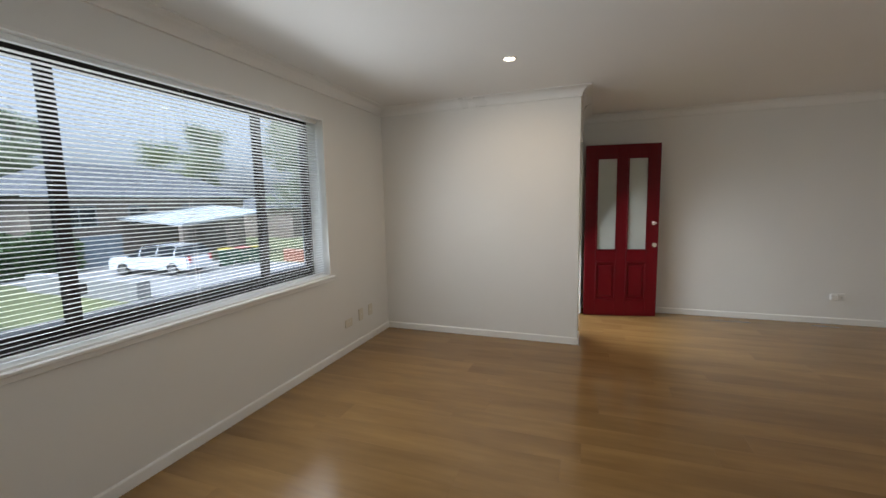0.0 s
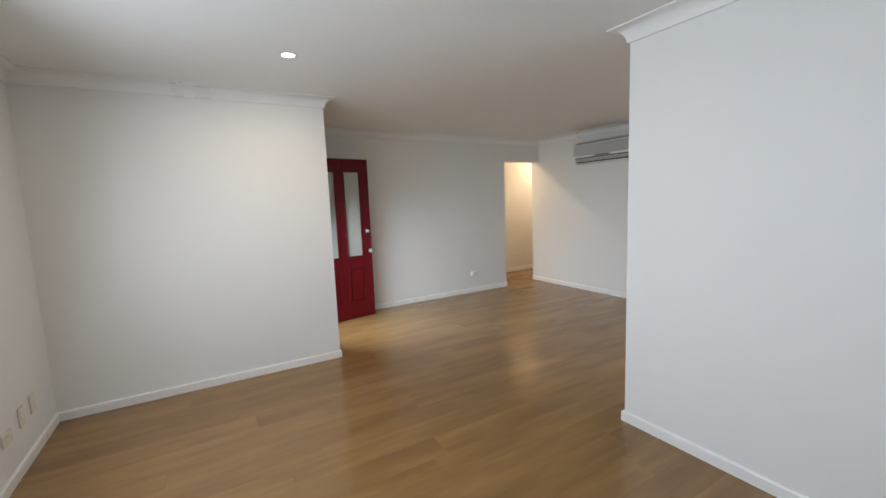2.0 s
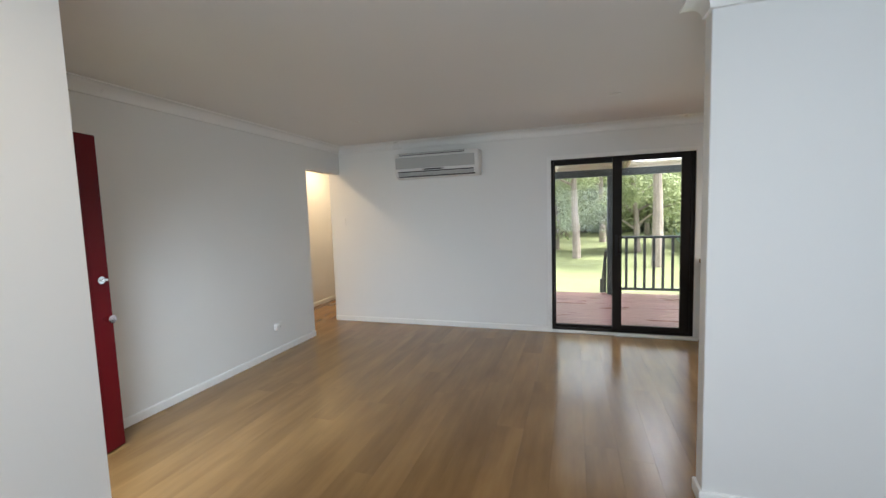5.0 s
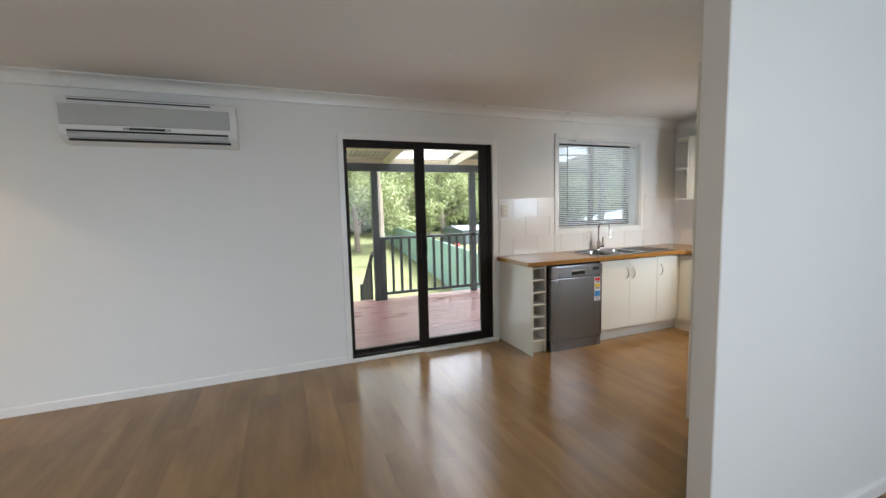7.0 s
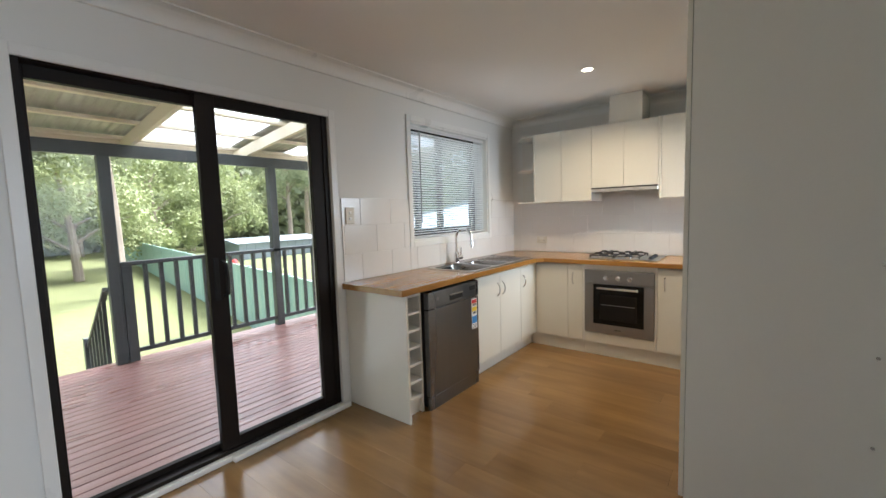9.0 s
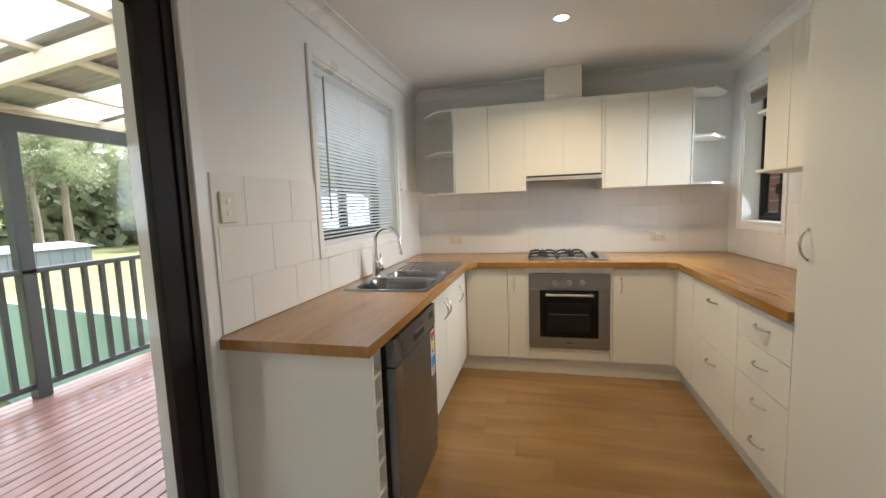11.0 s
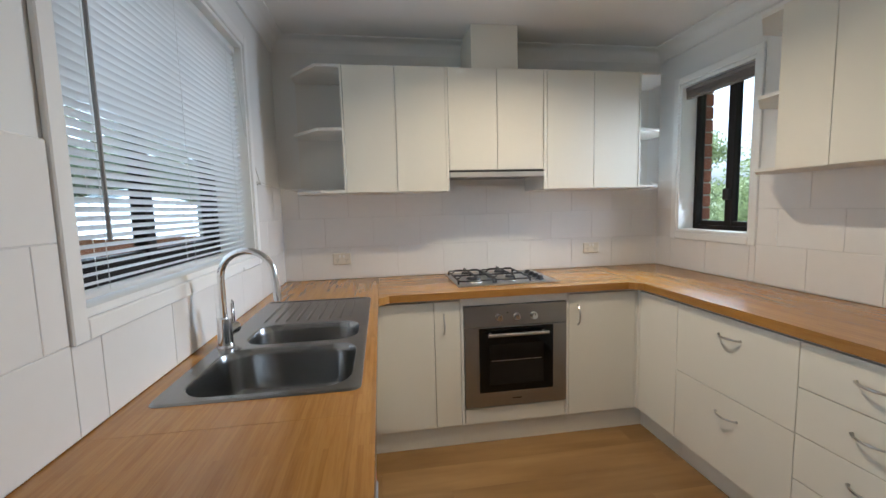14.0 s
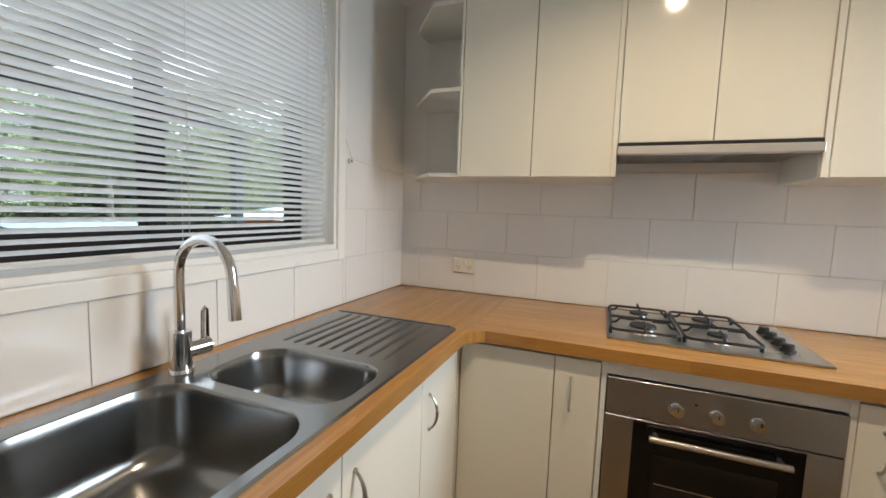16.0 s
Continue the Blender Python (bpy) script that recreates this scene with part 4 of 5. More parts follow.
# worktop
wt_ = thing("worktop", (2.4, -1.2, 0.86), "honey bamboo timber worktop in three runs", "worktop")
T0, T1 = 0.86, 0.90
HX0, HX1, HY0, HY1 = 3.215, 3.660, -0.475, 0.184
bm = box(3.157, HX0, -1.537, 1.06, T0, T1)
box(HX1, 3.760, -1.537, 1.06, T0, T1, bm=bm)
box(HX0, HX1, HY1, 1.06, T0, T1, bm=bm)
box(HX0, HX1, -1.537, HY0, T0, T1, bm=bm)
part("sink_run", bm, M_TOPY, wt_)
def wedge(a, b, c):
    bm = bmesh.new()
    lo, hi = [bm.verts.new((*p, T0)) for p in (a, b, c)], [bm.verts.new((*p, T1 - 0.0002)) for p in (a, b, c)]
    bm.faces.new(lo[::-1]); bm.faces.new(hi)
    for i in range(3):
        bm.faces.new((lo[i], lo[(i + 1) % 3], hi[(i + 1) % 3], hi[i]))
    return bm
part("joint", box(3.158, 3.759, 0.325, 0.3264, 0.899, 0.9003), M_TOPX, wt_)
bm = box(1.669, 3.156, -1.537, -0.915, T0, T1)
absorb(bm, wedge((3.156, -0.915), (3.10, -0.915), (3.156, -0.86)))
absorb(bm, wedge((1.669, -0.915), (1.669, -0.86), (1.725, -0.915)))
part("hob_run", bm, M_TOPX, wt_)
part("drawer_run", box(1.10, 1.668, -1.537, 0.458, T0, T1), M_TOPY, wt_)


def loop(bm, x0, x1, y0, y1, z, r, n=7):
    vs = []
    for cx, cy, a0 in ((x1 - r, y1 - r, 0), (x0 + r, y1 - r, 90), (x0 + r, y0 + r, 180), (x1 - r, y0 + r, 270)):
        for i in range(n):
            a = radians(a0 + 90 * i / (n - 1))
            vs.append(bm.verts.new((cx + r * math.cos(a), cy + r * math.sin(a), z)))
    return vs


def sink():
    s = thing("sink", (3.47, -0.35, 0.90), "stainless steel sink, one and a half bowls with drainer", "sink")
    bowls = ((3.222, 3.652, -0.182, 0.178, 0.17, 0.085), (3.226, 3.618, -0.462, -0.214, 0.14, 0.08))
    bm = bmesh.new()
    out = loop(bm, 3.200, 3.697, -0.897, 0.197, 0.906, 0.025, 4)
    edges = [bm.edges.new((out[i], out[(i + 1) % len(out)])) for i in range(len(out))]
    for x0, x1, y0, y1, d, r in bowls:
        lp = loop(bm, x0, x1, y0, y1, 0.906, r)
        edges += [bm.edges.new((lp[i], lp[(i + 1) % len(lp)])) for i in range(len(lp))]
    bmesh.ops.triangle_fill(bm, use_beauty=True, edges=edges, normal=(0, 0, 1))
    low = loop(bm, 3.195, 3.702, -0.902, 0.202, 0.9005, 0.028, 4)
    for i in range(len(out)):
        j = (i + 1) % len(out)
        bm.faces.new((out[i], out[j], low[j], low[i]))
    part("deck_plate", bm, M_SINK, s)
    for k, (x0, x1, y0, y1, d, r) in enumerate(bowls):
        bm = bmesh.new()
        steps = [(0, 0.906, r), (0.0025, 0.9045, r), (0.005, 0.898, r), (0.008, 0.88, r), (0.016, 0.906 - d + 0.05, r), (0.024, 0.906 - d + 0.022, r), (0.042, 0.906 - d + 0.006, r * 0.85), (0.07, 0.906 - d, r * 0.7)]
        rings = [loop(bm, x0 + g, x1 - g, y0 + g, y1 - g, z, max(0.02, q)) for g, z, q in steps]
        n = len(rings[0])
        for u, v in zip(rings, rings[1:]):
            for i in range(n):
                bm.faces.new((u[i], u[(i + 1) % n], v[(i + 1) % n], v[i]))
        bm.faces.new(rings[-1])
        bw = part("large_bowl" if k == 0 else "small_bowl", bm, M_SINK, s, smooth=True)
        cx, cy = (x0 + x1) / 2, (y0 + y1) / 2
        part("waste", absorb(rod((cx, cy, 0.9062 - d), (cx, cy, 0.9085 - d), 0.04, 0.036, 24), rod((cx, cy, 0.908 - d), (cx, cy, 0.914 - d), 0.008, sides=10)), M_CHROME, bw, "chrome basket waste", True)
    for i in range(9):
        x = 3.275 + i * 0.043
        part("drainer_ridge", tube([(x, -0.505, 0.8980), (x, -0.52, 0.9018), (x, -0.855, 0.9018), (x, -0.87, 0.8980)], 0.0085, 8), M_SINK, s, smooth=True)
    bm = box(3.22, 3.69, -0.890, -0.884, 0.906, 0.909, 0.001)
    part("drainer_rim", bm, M_SINK, s)


sink()


def tap():
    x, y = 3.665, -0.222
    t = thing("tap", (x, y, 0.906), "chrome gooseneck mixer tap", "tap")
    part("base", absorb(rod((x, y, 0.906), (x, y, 0.914), 0.028, 0.026, 20), rod((x, y, 0.914), (x, y, 1.005), 0.024, sides=20)), M_CHROME, t, smooth=True)
    r = 0.085
    pts = [(x, y, 0.99), (x, y, 1.145)] + [(x - r + r * math.cos(a), y, 1.145 + r * math.sin(a)) for a in [radians(v) for v in range(15, 181, 15)]] + [(x - 2 * r - 0.002, y, 1.13), (x - 2 * r - 0.006, y, 1.065)]
    part("spout", tube(pts, 0.0115, 14), M_CHROME, t, smooth=True)
    part("spray_head", rod((x - 2 * r - 0.002, y, 1.13), (x - 2 * r - 0.008, y, 1.055), 0.0125, 0.0135, 16), M_CHROME, t, smooth=True)
    part("cartridge", rod((x, y, 0.955), (x - 0.01, y - 0.066, 0.955), 0.021, sides=18), M_CHROME, t, smooth=True)
    lv = tube([(x - 0.008, y - 0.050, 0.965), (x - 0.008, y - 0.052, 1.045), (x - 0.008, y - 0.058, 1.052), (x - 0.008, y - 0.064, 1.045), (x - 0.008, y - 0.064, 0.965)], 0.0048, 8)
    part("lever", lv, M_CHROME, t, smooth=True)


tap()


def cooktop():
    x0, x1, y0, y1 = 2.095, 2.705, -1.48, -1.03
    c = thing("gas_cooktop", (2.375, -1.28, 0.90), "four-burner stainless gas cooktop with black trivets", "cooktop")
    part("tray", box(x0, x1, y0, y1, 0.9005, 0.908, 0.003, steps=2), M_TRAY, c)
    for bx_, by, r in ((2.588, -1.15, 0.045), (2.588, -1.36, 0.034), (2.362, -1.15, 0.030), (2.362, -1.36, 0.040)):
        bn = part("burner", absorb(rod((bx_, by, 0.908), (bx_, by, 0.918), r + 0.012, r + 0.004, 24), rod((bx_, by, 0.918), (bx_, by, 0.926), r * 0.9, sides=24)), M_NICKEL, c, "metal burner ring", True)
        part("burner_cap", rod((bx_, by, 0.926), (bx_, by, 0.934), r, r * 0.94, 24), M_IRON, bn, "black burner cap", True)
    for cx in (2.588, 2.362):
        bm = bmesh.new()
        h, z, ya, yb, c_ = 0.106, 0.930, -1.055, -1.455, 0.022
        ring = []
        for kx, ky, a0 in ((cx + h, ya, 0), (cx - h, ya, 90), (cx - h, yb, 180), (cx + h, yb, 270)):
            ox, oy = kx - c_ * (1 if kx > cx else -1), ky - c_ * (1 if ky > -1.25 else -1)
            ring += [(ox + c_ * math.cos(radians(a0 + v)), oy + c_ * math.sin(radians(a0 + v)), z) for v in (0, 30, 60, 90)]
        tube(ring + [ring[0]], 0.0048, 6, bm)
        tube([(cx - h, -1.255, z), (cx + h, -1.255, z)], 0.0048, 6, bm)
        for fx, fy in ((cx - h, ya - 0.03), (cx + h, ya - 0.03), (cx - h, yb + 0.03), (cx + h, yb + 0.03)):
            rod((fx, fy, 0.907), (fx, fy, z), 0.006, sides=8, bm=bm)
        for by in (-1.15, -1.36):
            for s in (-1, 1):
                tube([(cx + s * h, by, z), (cx + s * 0.088, by, z + 0.004), (cx + s * 0.076, by, z + 0.019), (cx + s * 0.028, by, z + 0.019)], 0.0045, 6, bm)
                tube([(cx, by + s * 0.098, z), (cx, by + s * 0.088, z + 0.004), (cx, by + s * 0.076, z + 0.019), (cx, by + s * 0.028, z + 0.019)], 0.0045, 6, bm)
        part("trivet", bm, M_IRON, c, "black cast iron trivet", True)
    for i in range(4):
        y = -1.14 - i * 0.072
        part("knob", absorb(rod((2.172, y, 0.908), (2.172, y, 0.912), 0.022, sides=18), rod((2.172, y, 0.912), (2.172, y, 0.930), 0.018, 0.015, 18)), M_IRON, c, "black control knob", True)


cooktop()

# wall cupboards
UP = "white gloss wall cupboard"
UF, U0, U1 = -1.185, 1.456, 2.166
def doors(xs, z0, z1):
    return [(a, b, z0, z1, None) for a, b in zip(xs, xs[1:])]
cabinet("wall_cupboard", UP + ", two doors", (2.722, 3.322, -1.537, UF - 0.02, U0, U1), doors((2.731, 3.021, 3.312), U0, U1), ("y", UF, 1), group="wall cupboards")
cabinet("hood_cupboard", UP + " over the rangehood", (2.126, 2.718, -1.537, UF - 0.02, 1.572, U1), doors((2.129, 2.42, 2.714), 1.576, U1), ("y", UF, 1), group="wall cupboards")
cabinet("wall_cupboard", UP + ", two doors", (1.488, 2.122, -1.537, UF - 0.02, U0, U1), doors((1.497, 1.80, 2.106), U0, U1), ("y", UF, 1), group="wall cupboards")
for x0, x1 in ((2.7155, 2.732), (2.109, 2.1275), (3.313, 3.325), (1.485, 1.496)):
    solid("cupboard_side_panel", box(x0, x1, UF - 0.02, UF + 0.002, U0, U1, 0.001), M_LAM, "white gloss edge panel of wall cupboards", "panel", at=((x0 + x1) / 2, UF, U0))
cabinet("wall_cupboard", UP + ", three doors, beside the pantry", (1.10, 1.38, -0.36, 0.456, 1.483, 2.18), [(-0.36, -0.14, 1.483, 2.18, None), (-0.14, 0.163, 1.483, 2.18, None), (0.163, 0.455, 1.483, 2.18, None)], ("x", 1.40, 1), group="wall cupboards")


def corner_shelf(name, pts, z, parent):
    bm = bmesh.new()
    lo, hi = [bm.verts.new((*p, z)) for p in pts], [bm.verts.new((*p, z + 0.016)) for p in pts]
    bm.faces.new(lo[::-1]); bm.faces.new(hi)
    for i in range(len(pts)):
        j = (i + 1) % len(pts)
        bm.faces.new((lo[i], lo[j], hi[j], hi[i]))
    part(name, bm, M_CARC, parent)


def end_shelves(a, b, label, south=True, zs=(1.456, 1.805, 2.150)):
    """Open shelves at the end of a run of cupboards, from the cupboard side a out to b, with a cut corner."""
    s = 1 if b > a else -1
    if south:
        t = thing("open_shelves", ((a + b) / 2, -1.36, zs[0]), label, "shelf", "wall cupboards")
        part("back_panel", box(a, b, -1.537, -1.524, zs[0], zs[-1] + 0.016), M_CARC, t)
        pts = [(a, -1.523), (b, -1.523), (b, -1.40), (a + s * 0.13, UF), (a, UF)]
    else:
        t = thing("open_shelves", (1.27, (a + b) / 2, zs[0]), label, "shelf", "wall cupboards")
        pts = [(1.112, a), (1.112, b), (1.22, b), (1.395, a + s * 0.10), (1.395, a)]
    for z in zs:
        corner_shelf("shelf", pts if s > 0 else pts[::-1], z, t)


end_shelves(3.326, 3.625, "white open corner shelves beside wall cupboards")
end_shelves(1.484, 1.195, "white open corner shelves beside wall cupboards")
end_shelves(-0.361, -0.62, "white open end shelves beside wall cupboards", False, (1.483, 1.81, 2.164))
dc = solid("exhaust_duct_box", box(2.275, 2.562, -1.537, -1.225, U1 + 0.001, CEIL - 0.001, 0.002), M_LAM, "white box around the rangehood duct", "duct box", at=(2.47, -1.4, U1))
h = thing("rangehood", (2.42, -1.3, 1.526), "slim stainless slide-out rangehood", "rangehood")
part("body", box(2.14, 2.705, -1.532, UF - 0.02, 1.545, 1.571, 0.002), M_STEEL, h)
part("front_strip", box(2.130, 2.714, UF - 0.02, UF + 0.025, 1.534, 1.562, 0.002), M_HOOD, h, "brushed steel front")
# black bar that paints the shade between hood front and cupboard doors
part("gap_shade_strip", box(2.132, 2.712, UF - 0.015, UF + 0.015, 1.5625, 1.5745), M_DARK, h, "dark strip for the shade above the front")
part("filter", box(2.17, 2.67, -1.50, UF - 0.03, 1.541, 1.545), M_DISH, h, "grey mesh grease filter")

# ---------------------------------------------------------------- outdoors, garden side
def land(x, y):
    """Height of the ground: the garden lies 1.3 m under the floor, the street side falls to 2 m under it."""
    t = min(1.0, max(0.0, (-x - 2.0) / 9.0))
    return -1.32 - 0.68 * t * t * (3 - 2 * t)


bm = bmesh.new()
cuts = [-900, -300, -120, -80, -60, -50, -44, -40, -36, -32, -28, -24, -20, -17, -14, -12, -10, -8, -6, -4, -2, 0, 3, 6, 10, 15, 20, 26, 32, 40, 50, 60, 90, 300, 900]
grid = [[bm.verts.new((x, y, land(x, y))) for y in cuts] for x in cuts]
for i in range(len(cuts) - 1):
    for j in range(len(cuts) - 1):
        bm.faces.new((grid[i][j], grid[i + 1][j], grid[i + 1][j + 1], grid[i][j + 1]))
setting("ground", bm, M_GRASS, "dry green lawn", smooth=True)
sub = setting("house_footing", box(-2.62, 4.02, -1.8, 6.7, -2.1, -0.25), M_MORTAR, "brick footing under the house")

# deck with boards, posts, rail and roof
deck = thing("deck", (5.3, 1.2, -0.2), "red-brown hardwood deck raised over the lawn", "deck")
part("joists", absorb(box(4.05, 6.56, -2.95, -2.85, -0.25, -0.075), box(6.5, 6.56, -2.95, 5.3, -0.25, -0.075)), M_CREAM, deck)
for x in (4.1, 5.3, 6.45):
    for y in (-2.7, 0.0, 2.6, 5.2):
        part("stump", box(x - 0.045, x + 0.045, y - 0.045, y + 0.045, land(x, y) - 0.1, -0.075), M_POST, deck)
bm = box(-0.0428, 0.0428, -4.1, 4.1, -0.011, 0.011, 0.003)
BOARD = finish(bm, "deck_board", M_DECK)
for i in range(28):
    piece("deck_board", BOARD, deck, (4.07 + i * 0.0925, 1.15, -0.062))

PX = 6.50
rail = thing("deck_railing", (PX, 0.0, -0.05), "charcoal painted timber balustrade around the deck", "railing")
part("handrail", box(PX - 0.045, PX + 0.045, -2.95, 1.684, 0.945, 0.985, 0.004), M_POST, rail)
part("bottom_rail", box(PX - 0.02, PX + 0.02, -2.95, 1.59, 0.03, 0.075, 0.003), M_POST, rail)
for i in range(31):
    y = 1.47 - i * 0.145
    part("baluster", box(PX - 0.018, PX + 0.018, y - 0.02, y + 0.02, 0.075, 0.945, 0.002), M_POST, rail)
part("end_post", box(PX - 0.045, PX + 0.045, 1.592, 1.682, -0.05, 0.944, 0.004), M_POST, rail)
bm = box(4.1, PX - 0.045, -2.97, -2.89, 0.945, 0.985, 0.004)
part("handrail", bm, M_POST, rail)
for i in range(15):
    x = 4.25 + i * 0.15
    part("baluster", box(x - 0.02, x + 0.02, -2.95, -2.91, -0.05, 0.945, 0.002), M_POST, rail)

roof = thing("deck_roof", (5.4, 1.2, 2.0), "cream-framed skillion roof with corrugated and clear sheets", "roof")
for y in (-2.9, 0.0, 1.735, 5.2):
    part("post", box(PX - 0.045, PX + 0.045, y - 0.05, y + 0.05, -0.05 if y != 5.2 else -1.3, 2.04, 0.004), M_POST, roof)
part("front_beam", box(PX - 0.03, PX + 0.03, -3.0, 5.4, 2.04, 2.165, 0.004), M_POST, roof, "charcoal painted beam")
part("gutter_board", box(PX + 0.36, PX + 0.40, -3.0, 5.4, 2.12, 2.28, 0.004), M_CREAM, roof)
for i in range(1, 8):
    y = -3.33 + 1.2 * i
    bm = bmesh.new()
    prof = [(4.03, 2.60), (PX + 0.36, 2.26), (PX + 0.36, 2.14), (4.03, 2.46)]
    a, b = [[bm.verts.new((x, yy, z)) for x, z in prof] for yy in (y - 0.022, y + 0.022)]
    bm.faces.new(a); bm.faces.new(b[::-1])
    for j in range(4):
        bm.faces.new((a[j], a[(j + 1) % 4], b[(j + 1) % 4], b[j]))
    part("rafter", bm, M_CREAM, roof)
for x in (4.35, 5.0, 5.65, 6.25, 6.8):
    z = 2.60 - (x - 4.03) * 0.34 / 2.83
    part("batten", box(x - 0.035, x + 0.035, -3.0, 5.4, z, z + 0.035, 0.003), M_CREAM, roof)
def wavy(y0, y1):
    bm = bmesh.new()
    n = int((y1 - y0) / 0.0095)
    prev = None
    for i in range(n + 1):
        y = y0 + (y1 - y0) * i / n
        h = 0.009 * math.sin(2 * math.pi * y / 0.076)
        row = [bm.verts.new((x, y, z + h)) for x, z in ((4.0, 2.655), (PX + 0.45, 2.31))]
        if prev: bm.faces.new((prev[0], prev[1], row[1], row[0]))
        prev = row
    return bm
at = -3.0
for i, (wd, clear) in enumerate([(0.72, 0), (0.82, 1), (0.57, 0), (0.52, 1), (0.77, 0), (1.07, 1), (1.27, 0), (0.92, 1), (1.9, 0)]):
    part("clear_sheet" if clear else "steel_sheet", wavy(at, at + wd), M_POLY if clear else M_TIN, roof, "translucent corrugated sheet" if clear else "weathered corrugated steel sheet", True)
    at += wd - 0.02

# stairs down to the lawn
st = thing("deck_stairs", (7.2, 2.35, -1.3), "charcoal timber stairs with rails down to the lawn", "stairs")
for i in range(6):
    part("tread", box(6.58 + i * 0.26, 6.84 + i * 0.26, 1.85, 2.95, -0.27 - i * 0.185, -0.23 - i * 0.185, 0.004), M_DECK, st)
for y in (1.80, 3.0):
    part("stringer", tube([(6.56, y, -0.15), (8.15, y, -1.28)], 0.06, 4), M_POST, st)
    part("newel_post", box(7.50, 7.59, y - 0.045, y + 0.045, land(8, 2) - 0.05, 0.06, 0.004), M_POST, st)
    part("stair_rail", tube([(6.56, y, 0.72), (7.55, y, -0.06)], 0.035, 4), M_POST, st)
    for i in range(6):
        x = 6.70 + i * 0.148
        z = 0.58 - (x - 6.70) * 0.788
        part("stair_baluster", box(x - 0.018, x + 0.018, y - 0.018, y + 0.018, z - 0.80, z, 0.002), M_POST, st)
part("newel_post", box(PX - 0.045, PX + 0.045, 2.96, 3.05, -0.05, 1.05, 0.004), M_POST, st)

# green fence
fence = thing("fence", (20, -3.4, land(20, -3)), "sage green ribbed steel boundary fence", "fence")
def ribbed(length, height):
    bm = bmesh.new()
    step = 0.09
    n = int(length / step)
    prev = None
    for i in range(n + 1):
        d = 0.018 if (i // 2) % 2 else 0.0
        row = [bm.verts.new((i * step, d, z)) for z in (0.0, height)]
        if prev: bm.faces.new((prev[0], row[0], row[1], prev[1]))
        prev = row
    return bm
SHEET = finish(ribbed(2.34, 1.5), "fence_panel", M_FENCE)
FA, FB = Vector((6.6, -1.25)), Vector((45.0, -7.2))
run = (FB - FA).normalized()
turn = math.atan2(run.y, run.x)
for i in range(16):
    p = FA + run * (i * 2.38)
    piece("fence_panel", SHEET, fence, (p.x, p.y, land(p.x, p.y)), turn)
    q = p - run * 0.02
    part("fence_post", box(q.x - 0.03, q.x + 0.03, q.y - 0.03, q.y + 0.03, land(q.x, q.y) - 0.1, land(q.x, q.y) + 1.56), M_FENCE, fence)
a, c = FA + run * 38, FA
bm = tube([(c.x, c.y, land(*c) + 1.51), (a.x, a.y, land(*a) + 1.51)], 0.03, 4)
part("top_rail", bm, M_FENCE, fence)

# neighbour's shed, and a red plastic slide
def shed(x, y, wx, wy, h, name, label, m_wall, m_roof, rise=0.3):
    z = land(x, y)
    s = thing(name, (x, y, z), label, "shed")
    part("wall", box(x - wx / 2, x + wx / 2, y - wy / 2, y + wy / 2, z - 0.2, z + h), m_wall, s)
    bm = bmesh.new()
    o = 0.2
    v = [bm.verts.new(c) for c in ((x - wx / 2 - o, y - wy / 2 - o, z + h), (x + wx / 2 + o, y - wy / 2 - o, z + h), (x + wx / 2 + o, y + wy / 2 + o, z + h), (x - wx / 2 - o, y + wy / 2 + o, z + h), (x, y - wy / 2 - o, z + h + rise), (x, y + wy / 2 + o, z + h + rise))]
    for f in ((0, 4, 5, 3), (1, 2, 5, 4), (0, 1, 4), (2, 3, 5), (0, 3, 2, 1)):
        bm.faces.new([v[i] for i in f])
    part("roof", bm, m_roof, s)
    for k in range(int(wy / 0.6)):
        yy = y - wy / 2 + 0.3 + k * 0.6
        part("wall_rib", box(x - wx / 2 - 0.03, x - wx / 2 + 0.01, yy - 0.03, yy + 0.03, z, z + h - 0.05), m_wall, s)
shed(30.4, -12.9, 4.0, 6.2, 1.1, "garden_shed", "blue-grey steel garden shed behind the fence", M_SHED, M_SHED)
rz = land(23, -7.0)
sl = thing("playground_slide", (23.1, -7.0, rz), "small faded red plastic slide on the grass", "slide")
part("chute", tube([(22.7, -7.2, rz + 0.05), (22.95, -7.1, rz + 0.25), (23.15, -7.0, rz + 0.58)], 0.12, 8), M_REDPL, sl)
part("ladder", box(23.15, 23.3, -7.13, -6.87, rz - 0.1, rz + 0.6, 0.03), M_REDPL, sl)


